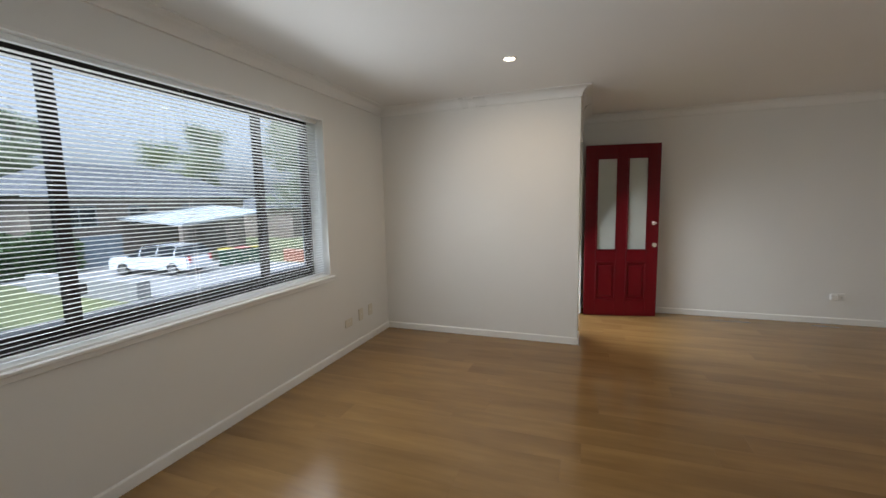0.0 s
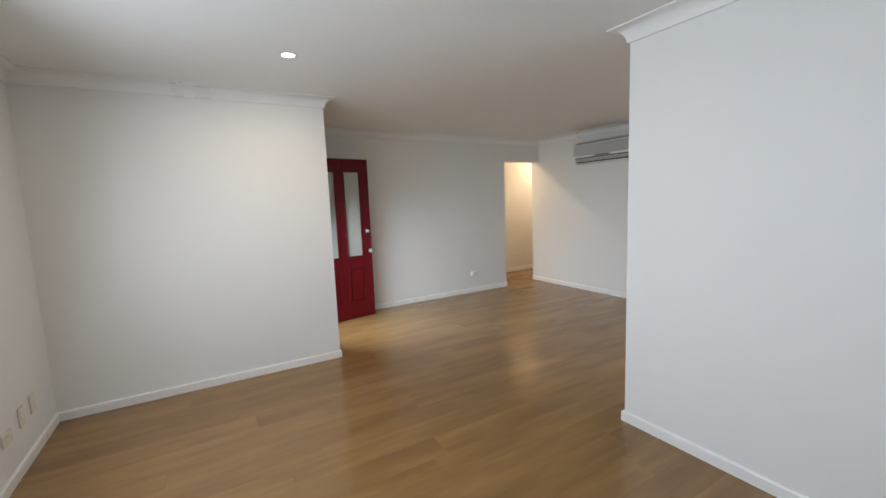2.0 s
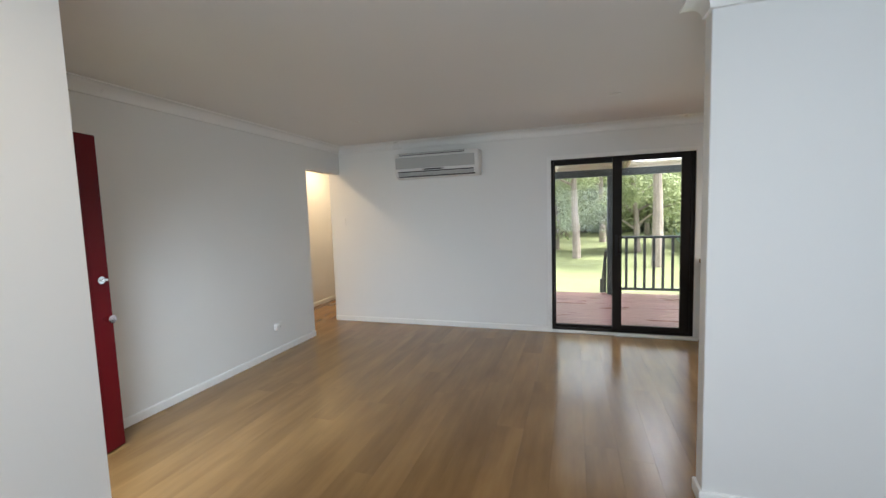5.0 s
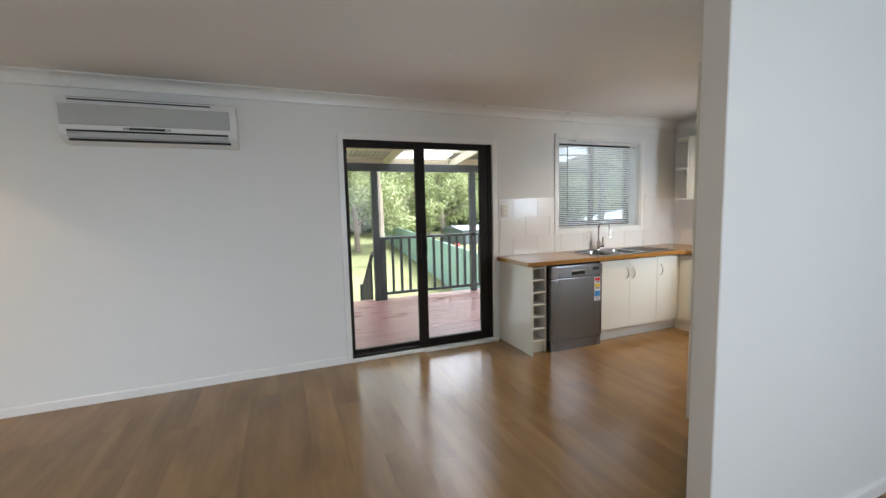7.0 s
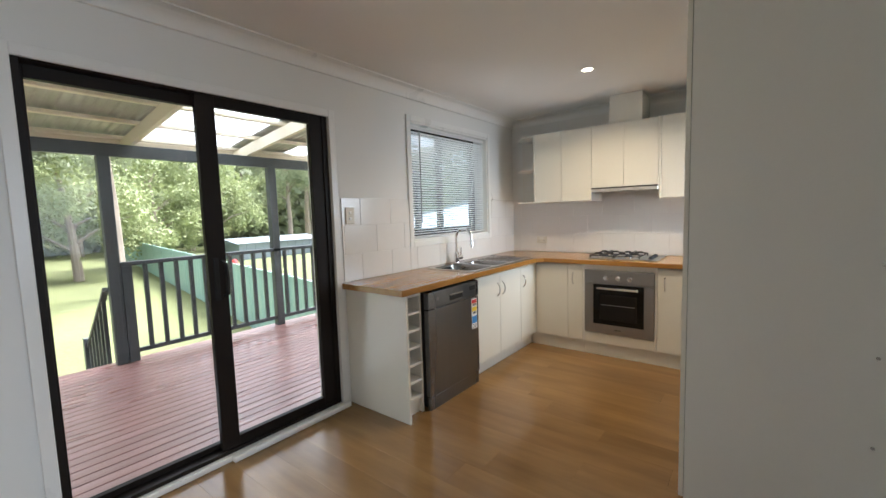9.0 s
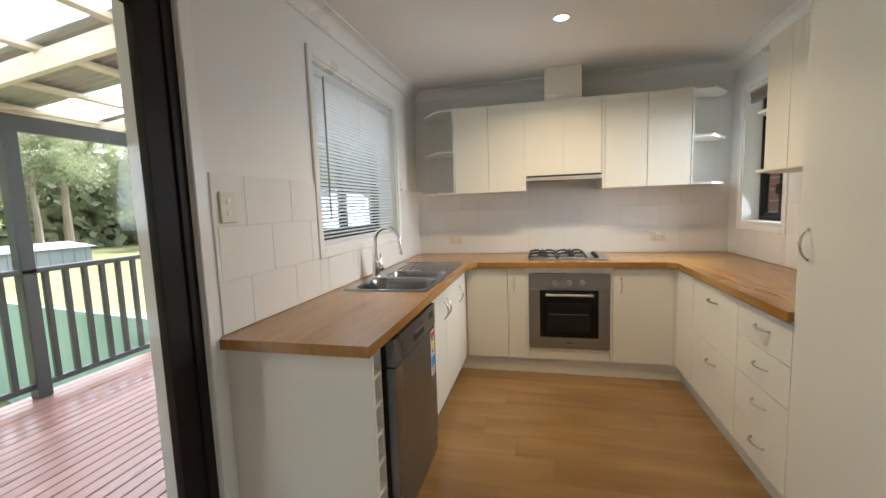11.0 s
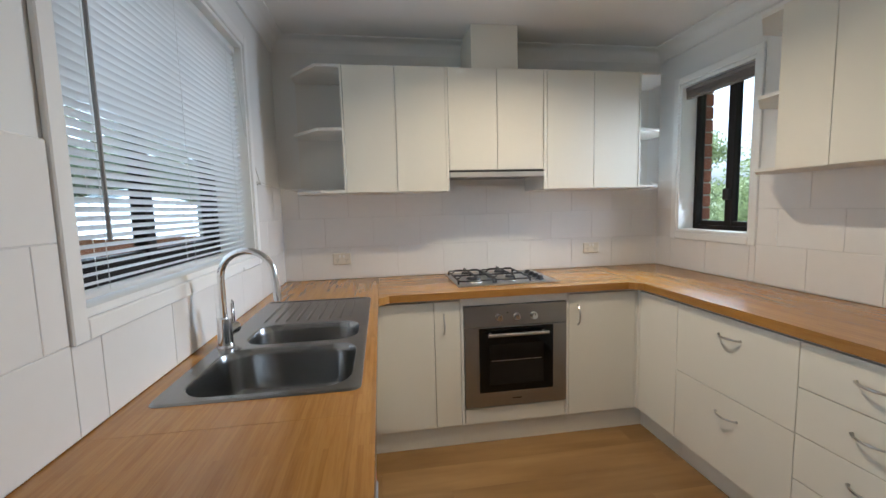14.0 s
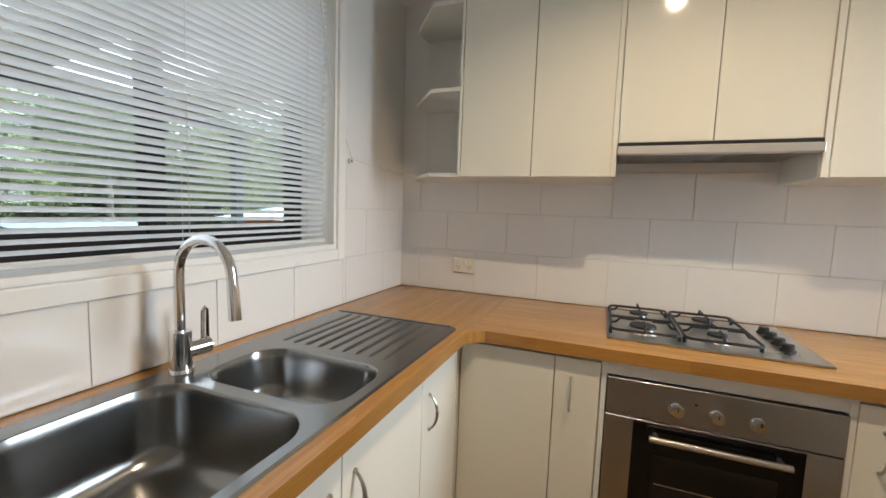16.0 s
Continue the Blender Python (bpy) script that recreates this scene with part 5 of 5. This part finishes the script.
# ---------------------------------------------------------------- trees
def tree_meshes(seed, height, spread, leaves, m_leaf, size=0.22, low=0.35):
    rnd = random.Random(seed)
    bm = bmesh.new()
    lean = Vector((rnd.uniform(-0.6, 0.6), rnd.uniform(-0.6, 0.6), 0))
    spine = [Vector((0, 0, -0.3)) + lean * (i / 6) ** 1.5 + Vector((rnd.uniform(-1, 1) * 0.12 * i / 6, rnd.uniform(-1, 1) * 0.12 * i / 6, height * 0.82 * i / 6)) for i in range(7)]
    r0 = height * 0.022
    tube(spine, [r0 * (1 - 0.78 * i / 6) for i in range(7)], 9, bm)
    tips = []
    for k in range(15):
        f = rnd.uniform(low, 0.98)
        i = min(5, int(f * 6))
        base = spine[i].lerp(spine[i + 1], f * 6 - i)
        a = k * 2.4 + rnd.uniform(-0.4, 0.4)
        reach = spread * rnd.uniform(0.45, 1.0) * (1.1 - 0.5 * f)
        end = base + Vector((math.cos(a) * reach, math.sin(a) * reach, rnd.uniform(0.15, 0.5) * reach + 0.3))
        mid = base.lerp(end, 0.5) + Vector((rnd.uniform(-0.2, 0.2), rnd.uniform(-0.2, 0.2), 0.12 * reach))
        tube([base, mid, end], [r0 * 0.34, r0 * 0.2, r0 * 0.06], 5, bm)
        tips += [end, mid.lerp(end, 0.6), mid.lerp(end, 0.2)]
    tips.append(spine[-1])
    trunk = finish(bm, "trunk", M_BARK, True)
    verts, faces = [], []
    clumps = [(t + Vector((rnd.gauss(0, 0.35), rnd.gauss(0, 0.35), rnd.gauss(0, 0.25))), rnd.uniform(0.35, 0.95) * spread * 0.30) for t in tips for _ in range(2)]
    for _ in range(leaves):
        c, r = rnd.choice(clumps)
        p = c + Vector((rnd.gauss(0, 0.55), rnd.gauss(0, 0.55), rnd.gauss(0, 0.42))) * r
        u = Vector((rnd.gauss(0, 1), rnd.gauss(0, 1), rnd.gauss(0, 1) - 0.5)).normalized()
        w_ = u.orthogonal().normalized()
        l, b_ = size * rnd.uniform(0.6, 1.3), size * rnd.uniform(0.25, 0.5)
        n = len(verts)
        verts += [p - u * l * 0.5, p + w_ * b_ * 0.5, p + u * l * 0.5, p - w_ * b_ * 0.5]
        faces.append((n, n + 1, n + 2, n + 3))
    crown = bpy.data.meshes.new("crown")
    crown.from_pydata(verts, [], faces)
    crown.materials.append(m_leaf)
    return trunk, crown


KINDS = [tree_meshes(3, 11.5, 3.6, 12000, M_LEAF, 0.25), tree_meshes(8, 9.0, 3.3, 12000, M_LEAF2, 0.24, 0.2), tree_meshes(21, 13.5, 3.2, 11000, M_LEAF, 0.25, 0.45), tree_meshes(34, 7.0, 3.0, 12000, M_LEAF2, 0.23, 0.12)]
LABELS = ["tall gum tree with grey-green foliage", "bushy tree with yellow-green foliage", "slender tall gum tree with pale bark", "low spreading tree with green foliage"]
rnd = random.Random(5)


def tree(x, y, k, s=1.0, group="garden trees"):
    trunk, crown = KINDS[k]
    t = thing("tree", (x, y, land(x, y)), LABELS[k], "tree", group)
    for nm, me in (("trunk", trunk), ("crown", crown)):
        o = new(nm, me)
        o.parent = t
    t.scale = (s, s, s)
    t.rotation_euler = (0, 0, rnd.uniform(0, 6.28))


for x, y, k, s in ((19.9, -1.4, 2, 0.95), (23.5, 2.2, 0, 1.0), (25, 7.5, 2, 1.0), (27, -1.5, 1, 1.1), (29, 3.5, 3, 1.2), (30, 10.5, 1, 1.1), (31, -6.0, 3, 1.1), (34, -17, 0, 1.0), (33, -10, 1, 1.2), (36, 0, 0, 1.15), (38, 7, 3, 1.5), (39, -22, 2, 1.1), (34, -27, 1, 1.2),
                  (42, -12, 3, 1.6), (44, 3, 3, 1.7), (44, 14, 0, 1.2), (36, 18, 3, 1.4), (28, 16, 2, 1.1), (46, -5, 3, 1.8), (48, -20, 3, 1.7), (24, -22, 3, 1.3), (17, 12, 1, 1.1), (50, 22, 3, 1.8), (40, -32, 3, 1.6), (52, 9, 3, 1.9), (54, -12, 3, 1.9)):
    tree(x, y, k, s)
# a dense belt of scrub behind them
verts, faces = [], []
r2 = random.Random(77)
for _ in range(52000):
    a = r2.uniform(-1.15, 0.9)
    d = r2.uniform(50, 62)
    p = Vector((math.cos(a) * d, math.sin(a) * d, -1.3 + abs(r2.gauss(0, 1)) * 5.0 + 0.8 * math.sin(a * 23)))
    u = Vector((r2.gauss(0, 1), r2.gauss(0, 1), r2.gauss(0, 1))).normalized()
    w_ = u.orthogonal()
    n = len(verts)
    verts += [p - u * 0.5, p + w_ * 0.3, p + u * 0.5, p - w_ * 0.3]
    faces.append((n, n + 1, n + 2, n + 3))
me = bpy.data.meshes.new("scrub")
me.from_pydata(verts, [], faces)
me.materials.append(M_LEAF)
tagged(new("scrub", me), "dense green bush behind the garden", "bush", kind="stuff")
# trees beside the kitchen's side window
for x, y, k, s in ((-9.0, -9.0, 3, 0.75), (-7.0, -13.0, 1, 0.6), (-13, -13, 3, 0.95), (-14, -19, 1, 0.9)):
    tree(x, y, k, s, "side trees")

# ---------------------------------------------------------------- outdoors, street side
def slab(name, x0, x1, y0, y1, h, m, label):
    z = min(land(x0, 0), land(x1, 0))
    setting(name, box(x0, x1, y0, y1, z - 0.4, max(land(x0, 0), land(x1, 0)) + h), m, label)
setting("road", box(-15.2, -9.2, -60, 70, -2.4, -1.965), M_ROAD, "grey asphalt street")
for x in (-15.3, -9.2):
    setting("kerb", box(x, x + 0.15, -60, 70, -2.4, -1.86), M_CONC, "concrete kerb")
setting("driveway", box(-27.5, -15.4, 10.4, 19.3, -2.4, -1.95), M_CONC, "pale concrete driveway")
setting("footpath", box(-8.0, -6.6, -40, 40, -2.3, -1.83), M_CONC, "concrete footpath")
setting("retaining_wall", box(-22.5, -15.6, 9.7, 10.2, -2.4, -1.25, 0.02), M_CONC, "low concrete garden wall")


def house(name, x, y, wx, wy, h, rh, m_wall, label, wins, m_roof=M_ROOF, group="houses over the street"):
    z = land(x, y)
    g = thing(name, (x, y, z), label, "house", group)
    part("wall", box(x - wx / 2, x + wx / 2, y - wy / 2, y + wy / 2, z - 0.3, z + h), m_wall, g)
    bm = bmesh.new()
    o = 0.5
    X0, X1, Y0, Y1 = x - wx / 2 - o, x + wx / 2 + o, y - wy / 2 - o, y + wy / 2 + o
    v = [bm.verts.new(c) for c in ((X0, Y0, z + h), (X1, Y0, z + h), (X1, Y1, z + h), (X0, Y1, z + h), (x, Y0 + wx * 0.45, z + h + rh), (x, Y1 - wx * 0.45, z + h + rh))]
    for f in ((0, 1, 4), (1, 2, 5, 4), (2, 3, 5), (3, 0, 4, 5), (3, 2, 1, 0)):
        bm.faces.new([v[i] for i in f])
    part("roof", bm, m_roof, g)
    part("gutter", box(X1 - 0.02, X1 + 0.1, Y0, Y1, z + h - 0.08, z + h + 0.05), M_WHITEROOF, g)
    xf = x + wx / 2
    for dy, z0, ww, hh in wins:
        wn = part("window", box(xf - 0.02, xf + 0.03, y + dy - ww / 2, y + dy + ww / 2, z + z0, z + z0 + hh), M_WHITEROOF, g)
        part("pane", box(xf + 0.028, xf + 0.036, y + dy - ww / 2 + 0.06, y + dy - 0.03, z + z0 + 0.06, z + z0 + hh - 0.06), M_CARGLASS, wn)
        part("pane", box(xf + 0.028, xf + 0.036, y + dy + 0.03, y + dy + ww / 2 - 0.06, z + z0 + 0.06, z + z0 + hh - 0.06), M_CARGLASS, wn)
    return g


house("brick_house", -32, 19.5, 8.5, 14, 4.2, 2.2, M_TANBRICK, "tan brick house with a grey tiled roof", [(-4.8, 2.4, 1.8, 1.2), (-1.5, 2.4, 1.2, 1.2), (2.5, 2.4, 2.0, 1.2)])
house("weatherboard_house", -34, 3.5, 9, 13, 5.2, 1.8, M_CLAD, "two-storey pale grey weatherboard house", [(-3.5, 3.4, 1.8, 1.2), (0.5, 3.4, 1.8, 1.2), (4.2, 3.4, 1.6, 1.2), (-2.5, 0.8, 2.0, 1.3), (3.2, 0.8, 2.0, 1.3)])
house("brick_house", -34, 42, 9, 15, 3.2, 2.2, M_TANBRICK, "tan brick bungalow farther along the street", [(-3, 0.9, 2.0, 1.3), (2.5, 0.9, 2.0, 1.3)])
house("neighbour_house", 14.5, -19.5, 12, 9, 1.9, 2.0, M_BRICK, "low red brick house with a pale metal roof", [], M_WHITEROOF, "houses beside the garden")
cp_ = thing("carport", (-25.5, 19.5, -2.0), "white-roofed open carport before the brick house", "carport", "houses over the street")
bm = bmesh.new()
v = [bm.verts.new(c) for c in ((-27.9, 16.6, 0.75), (-22.1, 16.6, 0.35), (-22.1, 23.2, 0.9), (-27.9, 23.2, 1.5), (-27.9, 16.6, 0.9), (-22.1, 16.6, 0.5), (-22.1, 23.2, 1.05), (-27.9, 23.2, 1.65))]
for f in ((3, 2, 1, 0), (4, 5, 6, 7), (0, 1, 5, 4), (1, 2, 6, 5), (2, 3, 7, 6), (3, 0, 4, 7)):
    bm.faces.new([v[i] for i in f])
part("roof", bm, M_WHITEROOF, cp_)
for x, y in ((-22.3, 16.8), (-22.3, 20.0), (-22.3, 23.0)):
    part("pillar", box(x - 0.17, x + 0.17, y - 0.17, y + 0.17, -2.2, 0.45), M_TANBRICK, cp_)


def station_wagon(x, y, yaw):
    c = thing("car", (x, y, -1.95), "white station wagon parked on the driveway", "car")
    L, Wd = 4.6, 0.88
    bm = bmesh.new()
    low = [(-2.3, 0.28), (-2.3, 0.72), (-2.1, 0.92), (-0.95, 0.98), (2.2, 1.0), (2.3, 0.72), (2.28, 0.28)]
    a, b = [[bm.verts.new((x + u, y + s * Wd, z - 1.95)) for u, z in low] for s in (-1, 1)]
    bm.faces.new(a); bm.faces.new(b[::-1])
    for j in range(len(low)):
        bm.faces.new((a[j], a[(j + 1) % 7], b[(j + 1) % 7], b[j]))
    bmesh.ops.recalc_face_normals(bm, faces=bm.faces)
    bmesh.ops.bevel(bm, geom=bm.edges[:], offset=0.07, segments=2, affect="EDGES")
    part("body", bm, M_CARPAINT, c, smooth=True)
    top = [(-1.15, 0.95), (-0.35, 1.42), (0.4, 1.5), (1.8, 1.45), (2.22, 0.97)]
    for nm, inset, m, dz in (("cabin", 0.12, M_CARGLASS, 0), ("roof", 0.16, M_CARPAINT, 0.02)):
        bm = bmesh.new()
        pts = top if nm == "cabin" else [(-0.42, 1.40), (0.4, 1.50), (1.85, 1.44), (1.8, 1.40), (0.4, 1.45)]
        a, b = [[bm.verts.new((x + u, y + s * (Wd - inset * (1 if z > 1.1 else 0.3)), z - 1.95 + dz)) for u, z in pts] for s in (-1, 1)]
        bm.faces.new(a); bm.faces.new(b[::-1])
        for j in range(len(pts)):
            bm.faces.new((a[j], a[(j + 1) % len(pts)], b[(j + 1) % len(pts)], b[j]))
        part(nm, bm, m, c)
    for s in (-1, 1):
        for u in (-0.32, 0.62, 1.62):
            part("pillar", tube([(x + u - 0.12, y + s * (Wd - 0.02), -1.95 + 0.97), (x + u, y + s * (Wd - 0.12), -1.95 + 1.43)], 0.045, 5), M_CARPAINT, c)
        for u in (-1.42, 1.38):
            wh = part("wheel", rod((x + u, y + s * (Wd - 0.19), -1.95 + 0.32), (x + u, y + s * (Wd + 0.01), -1.95 + 0.32), 0.32, sides=24), M_TYRE, c)
            part("rim", rod((x + u, y + s * (Wd + 0.005), -1.95 + 0.32), (x + u, y + s * (Wd + 0.02), -1.95 + 0.32), 0.2, sides=20), M_NICKEL, wh)
        part("headlight", box(x - 2.29, x - 2.15, y + s * 0.55 - 0.15, y + s * 0.55 + 0.15, -1.95 + 0.68, -1.95 + 0.84, 0.03), M_CHROME, c)
        part("tail_light", box(x + 2.2, x + 2.31, y + s * 0.72 - 0.08, y + s * 0.72 + 0.08, -1.95 + 0.62, -1.95 + 0.95, 0.02), M_REDPL, c)
    c.rotation_euler = (0, 0, yaw)


station_wagon(-21.2, 14.6, 0.2)


def wheelie_bin(x, y, lid):
    b = thing("wheelie_bin", (x, y, -1.95), "dark green wheelie bin with a " + ("yellow" if lid is M_BINLID else "red") + " lid", "bin", "bins by the driveway")
    bm = bmesh.new()
    vs = [[bm.verts.new((x + u * w_, y + v * w_, -1.95 + z)) for u, v in ((-1, -1), (1, -1), (1, 1), (-1, 1))] for w_, z in ((0.22, 0.05), (0.3, 0.95))]
    bm.faces.new(vs[0][::-1]); bm.faces.new(vs[1])
    for j in range(4):
        bm.faces.new((vs[0][j], vs[0][(j + 1) % 4], vs[1][(j + 1) % 4], vs[1][j]))
    part("body", bm, M_BIN, b)
    part("lid", box(x - 0.33, x + 0.33, y - 0.33, y + 0.33, -1.0, -0.93, 0.03), lid, b)
    for s in (-1, 1):
        part("wheel", rod((x - 0.24, y + s * 0.22, -1.86), (x - 0.24, y + s * 0.28, -1.86), 0.09, sides=12), M_TYRE, b)


for x, y, l in ((-19.6, 17.2, M_BINLID), (-19.3, 18.0, M_REDPL), (-19.0, 18.8, M_BINLID)):
    wheelie_bin(x, y, l)


def hedge(name, x0, x1, y0, y1, h, n, label):
    r3 = random.Random(int(abs(x0 * 10) + y1))
    verts, faces = [], []
    for _ in range(n):
        x, y = r3.uniform(x0, x1), r3.uniform(y0, y1)
        p = Vector((x, y, land(x, y) + h * r3.random() ** 0.6 * (0.85 + 0.15 * math.sin(x * 3 + y * 2))))
        u = Vector((r3.gauss(0, 1), r3.gauss(0, 1), r3.gauss(0, 1))).normalized() * 0.13
        w_ = u.orthogonal().normalized() * 0.07
        k = len(verts)
        verts += [p - u, p + w_, p + u, p - w_]
        faces.append((k, k + 1, k + 2, k + 3))
    me = bpy.data.meshes.new(name)
    me.from_pydata(verts, [], faces)
    me.materials.append(M_HEDGE)
    tagged(new(name, me), label, "hedge", kind="stuff")


hedge("hedge", -28.0, -26.2, 8.0, 14.0, 2.4, 6000, "green hedge before the houses over the street")
hedge("shrubs", -17, -15.6, 1.0, 6.0, 0.9, 3000, "low green shrubs on the nature strip")
setting("garden_wall", box(-18.0, -13.5, 19.9, 20.1, -2.4, -1.25, 0.02), M_BRICK, "low red brick garden wall")
setting("side_fence", box(-27.2, -27.0, 14.2, 16.4, -2.3, -0.1), M_SHED, "blue-grey paling fence")
for x, y, k, s in ((-16.6, 21.2, 0, 0.8), (-20.0, 25.5, 0, 1.0), (-44, 12, 0, 1.1), (-45, 20, 2, 1.0), (-46, 2, 0, 1.1), (-44, 30, 1, 1.3), (-22, 34, 0, 1.1), (-48, 40, 2, 1.2)):
    tree(x, y, k, s, "street trees")

# ---------------------------------------------------------------- small pieces: floor planks, tiles, bricks
def slab_mesh(name, sx, sy, sz, m, c=0.0012):
    """A flat piece with eased top edges, its top at z = 0."""
    bm = bmesh.new()
    top = [bm.verts.new((u * (sx / 2 - c), v * (sy / 2 - c), 0)) for u, v in ((-1, -1), (1, -1), (1, 1), (-1, 1))]
    mid = [bm.verts.new((u * sx / 2, v * sy / 2, -c)) for u, v in ((-1, -1), (1, -1), (1, 1), (-1, 1))]
    bot = [bm.verts.new((u * sx / 2, v * sy / 2, -sz)) for u, v in ((-1, -1), (1, -1), (1, 1), (-1, 1))]
    bm.faces.new(top); bm.faces.new(bot[::-1])
    for a, b in ((mid, top), (bot, mid)):
        for i in range(4):
            bm.faces.new((a[i], a[(i + 1) % 4], b[(i + 1) % 4], b[i]))
    return finish(bm, name, m)


made = {}
def slab_for(name, sx, sy, sz, m, c):
    key = (name, round(sx, 4), round(sy, 4))
    if key not in made:
        made[key] = slab_mesh(name, key[1], key[2], sz, m, c)
    return made[key]


PW, PL = 0.192, 1.52
r4 = random.Random(11)
y = -1.55
row = 0
while y < 6.47:
    y1 = min(y + PW, 6.48)
    mid = (y + y1) / 2
    xa, xb = (XW, XE) if -0.5 < mid else (0.935, XE)
    if mid > 3.988: xa = -0.55
    if mid > 5.6: xa, xb = 2.0, 6.5
    x = xa - round(r4.uniform(0.0, PL), 1)
    while x < xb:
        a, b = max(x, xa), min(x + PL, xb)
        if b - a > 0.02:
            piece("floor_plank", slab_for("floor_plank", b - a - 0.0004, y1 - y - 0.0004, 0.008, M_PLANK, 0.0002), floor, ((a + b) / 2, mid, 0))
        x += PL
    y += PW
    row += 1


def tile_run(name, label, axis, plane, side, a0, a1, rows, skip, shift):
    """Glazed wall tiles in half bond, on a bed of grout. axis: the way that the wall runs."""
    z0, z1 = rows[0], rows[-1]
    q0, q1 = sorted((plane + side * 0.0005, plane + side * 0.0045))
    bm = bmesh.new()
    cuts_ = [a0] + [v for s in skip for v in s[:2]] + [a1]
    cuts_ = sorted(set(min(max(v, a0), a1) for v in cuts_))
    for u, v in zip(cuts_, cuts_[1:]):
        top, bot = z1, z0
        for s0, s1, h0, h1 in skip:
            if s0 - 1e-6 <= u and v <= s1 + 1e-6: top = min(top, h0)
        if axis == "y": box(q0, q1, u, v, bot, top, bm=bm)
        else: box(u, v, q0, q1, bot, top, bm=bm)
    bed = setting(name, bm, M_GROUT, label)
    TW = 0.312
    for i, (c, d) in enumerate(zip(rows, rows[1:])):
        a = a0 - (shift + (TW / 2 if i % 2 else 0)) % TW
        while a < a1:
            u, v = max(a, a0), min(a + TW, a1)
            parts_ = [(u, v, d)]
            for s0, s1, h0, h1 in skip:
                nxt = []
                for u_, v_, d_ in parts_:
                    if v_ <= s0 or u_ >= s1 or d_ <= h0: nxt.append((u_, v_, d_)); continue
                    if u_ < s0: nxt.append((u_, s0, d_))
                    if v_ > s1: nxt.append((s1, v_, d_))
                    if h0 - c > 0.02: nxt.append((max(u_, s0), min(v_, s1), h0))
                parts_ = nxt
            for u_, v_, d_ in parts_:
                if v_ - u_ < 0.015: continue
                me = slab_for("tile_" + axis, v_ - u_ - 0.0022, d_ - c - 0.0022, 0.005, M_TILE, 0.0010)
                ob = piece("tile", me, bed, (0, 0, 0))
                mid_, zz = (u_ + v_) / 2, (c + d_) / 2
                if axis == "x":
                    ob.location, ob.rotation_euler = (mid_, plane + side * 0.0075, zz), (radians(90 if side < 0 else -90), 0, 0)
                else:
                    ob.location, ob.rotation_euler = (plane + side * 0.0075, mid_, zz), (radians(90), 0, radians(90 if side > 0 else -90))
            a += TW


ROWS_Z = (0.902, 1.114, 1.308, 1.506)
tile_run("tiles_south", "white glazed wall tiles", "x", -1.538, 1, 1.095, XE, ROWS_Z, [], 0.255)
tile_run("tiles_east", "white glazed wall tiles", "y", XE, -1, -1.54, 1.025, (0.902, 1.100, 1.307, 1.507), [(KWIN[0] - 0.045, KWIN[1] + 0.045, KWIN[2] - 0.05, 9)], 0.104)
tile_run("tiles_west", "white glazed wall tiles", "y", 1.095, 1, -1.54, 0.45, ROWS_Z, [(SWIN[0] - 0.045, SWIN[1] + 0.045, SWIN[2] - 0.05, 9)], 0.15)

# brick outer leaf beside the side window
bw = setting("brick_wall", absorb(box(0.835, 0.928, -2.0, -1.352, -1.3, 2.6), box(0.835, 0.928, -1.352, -0.76, -1.3, 1.11)), M_MORTAR, "red brick outer wall")
BR = finish(box(-0.051, 0.051, -0.115, 0.115, -0.038, 0.038, 0.004), "brick", M_BRICK)
for i in range(18):
    z = 1.14 + 0.043 + i * 0.0862
    for j in range(3):
        piece("brick", BR, bw, (0.878, -1.457 - j * 0.24 - (0.12 if i % 2 else 0.0) + (0.12 if i % 2 else 0), z))
for j in range(3):
    piece("brick", BR, bw, (0.878, -1.22 + j * 0.24, 1.09))
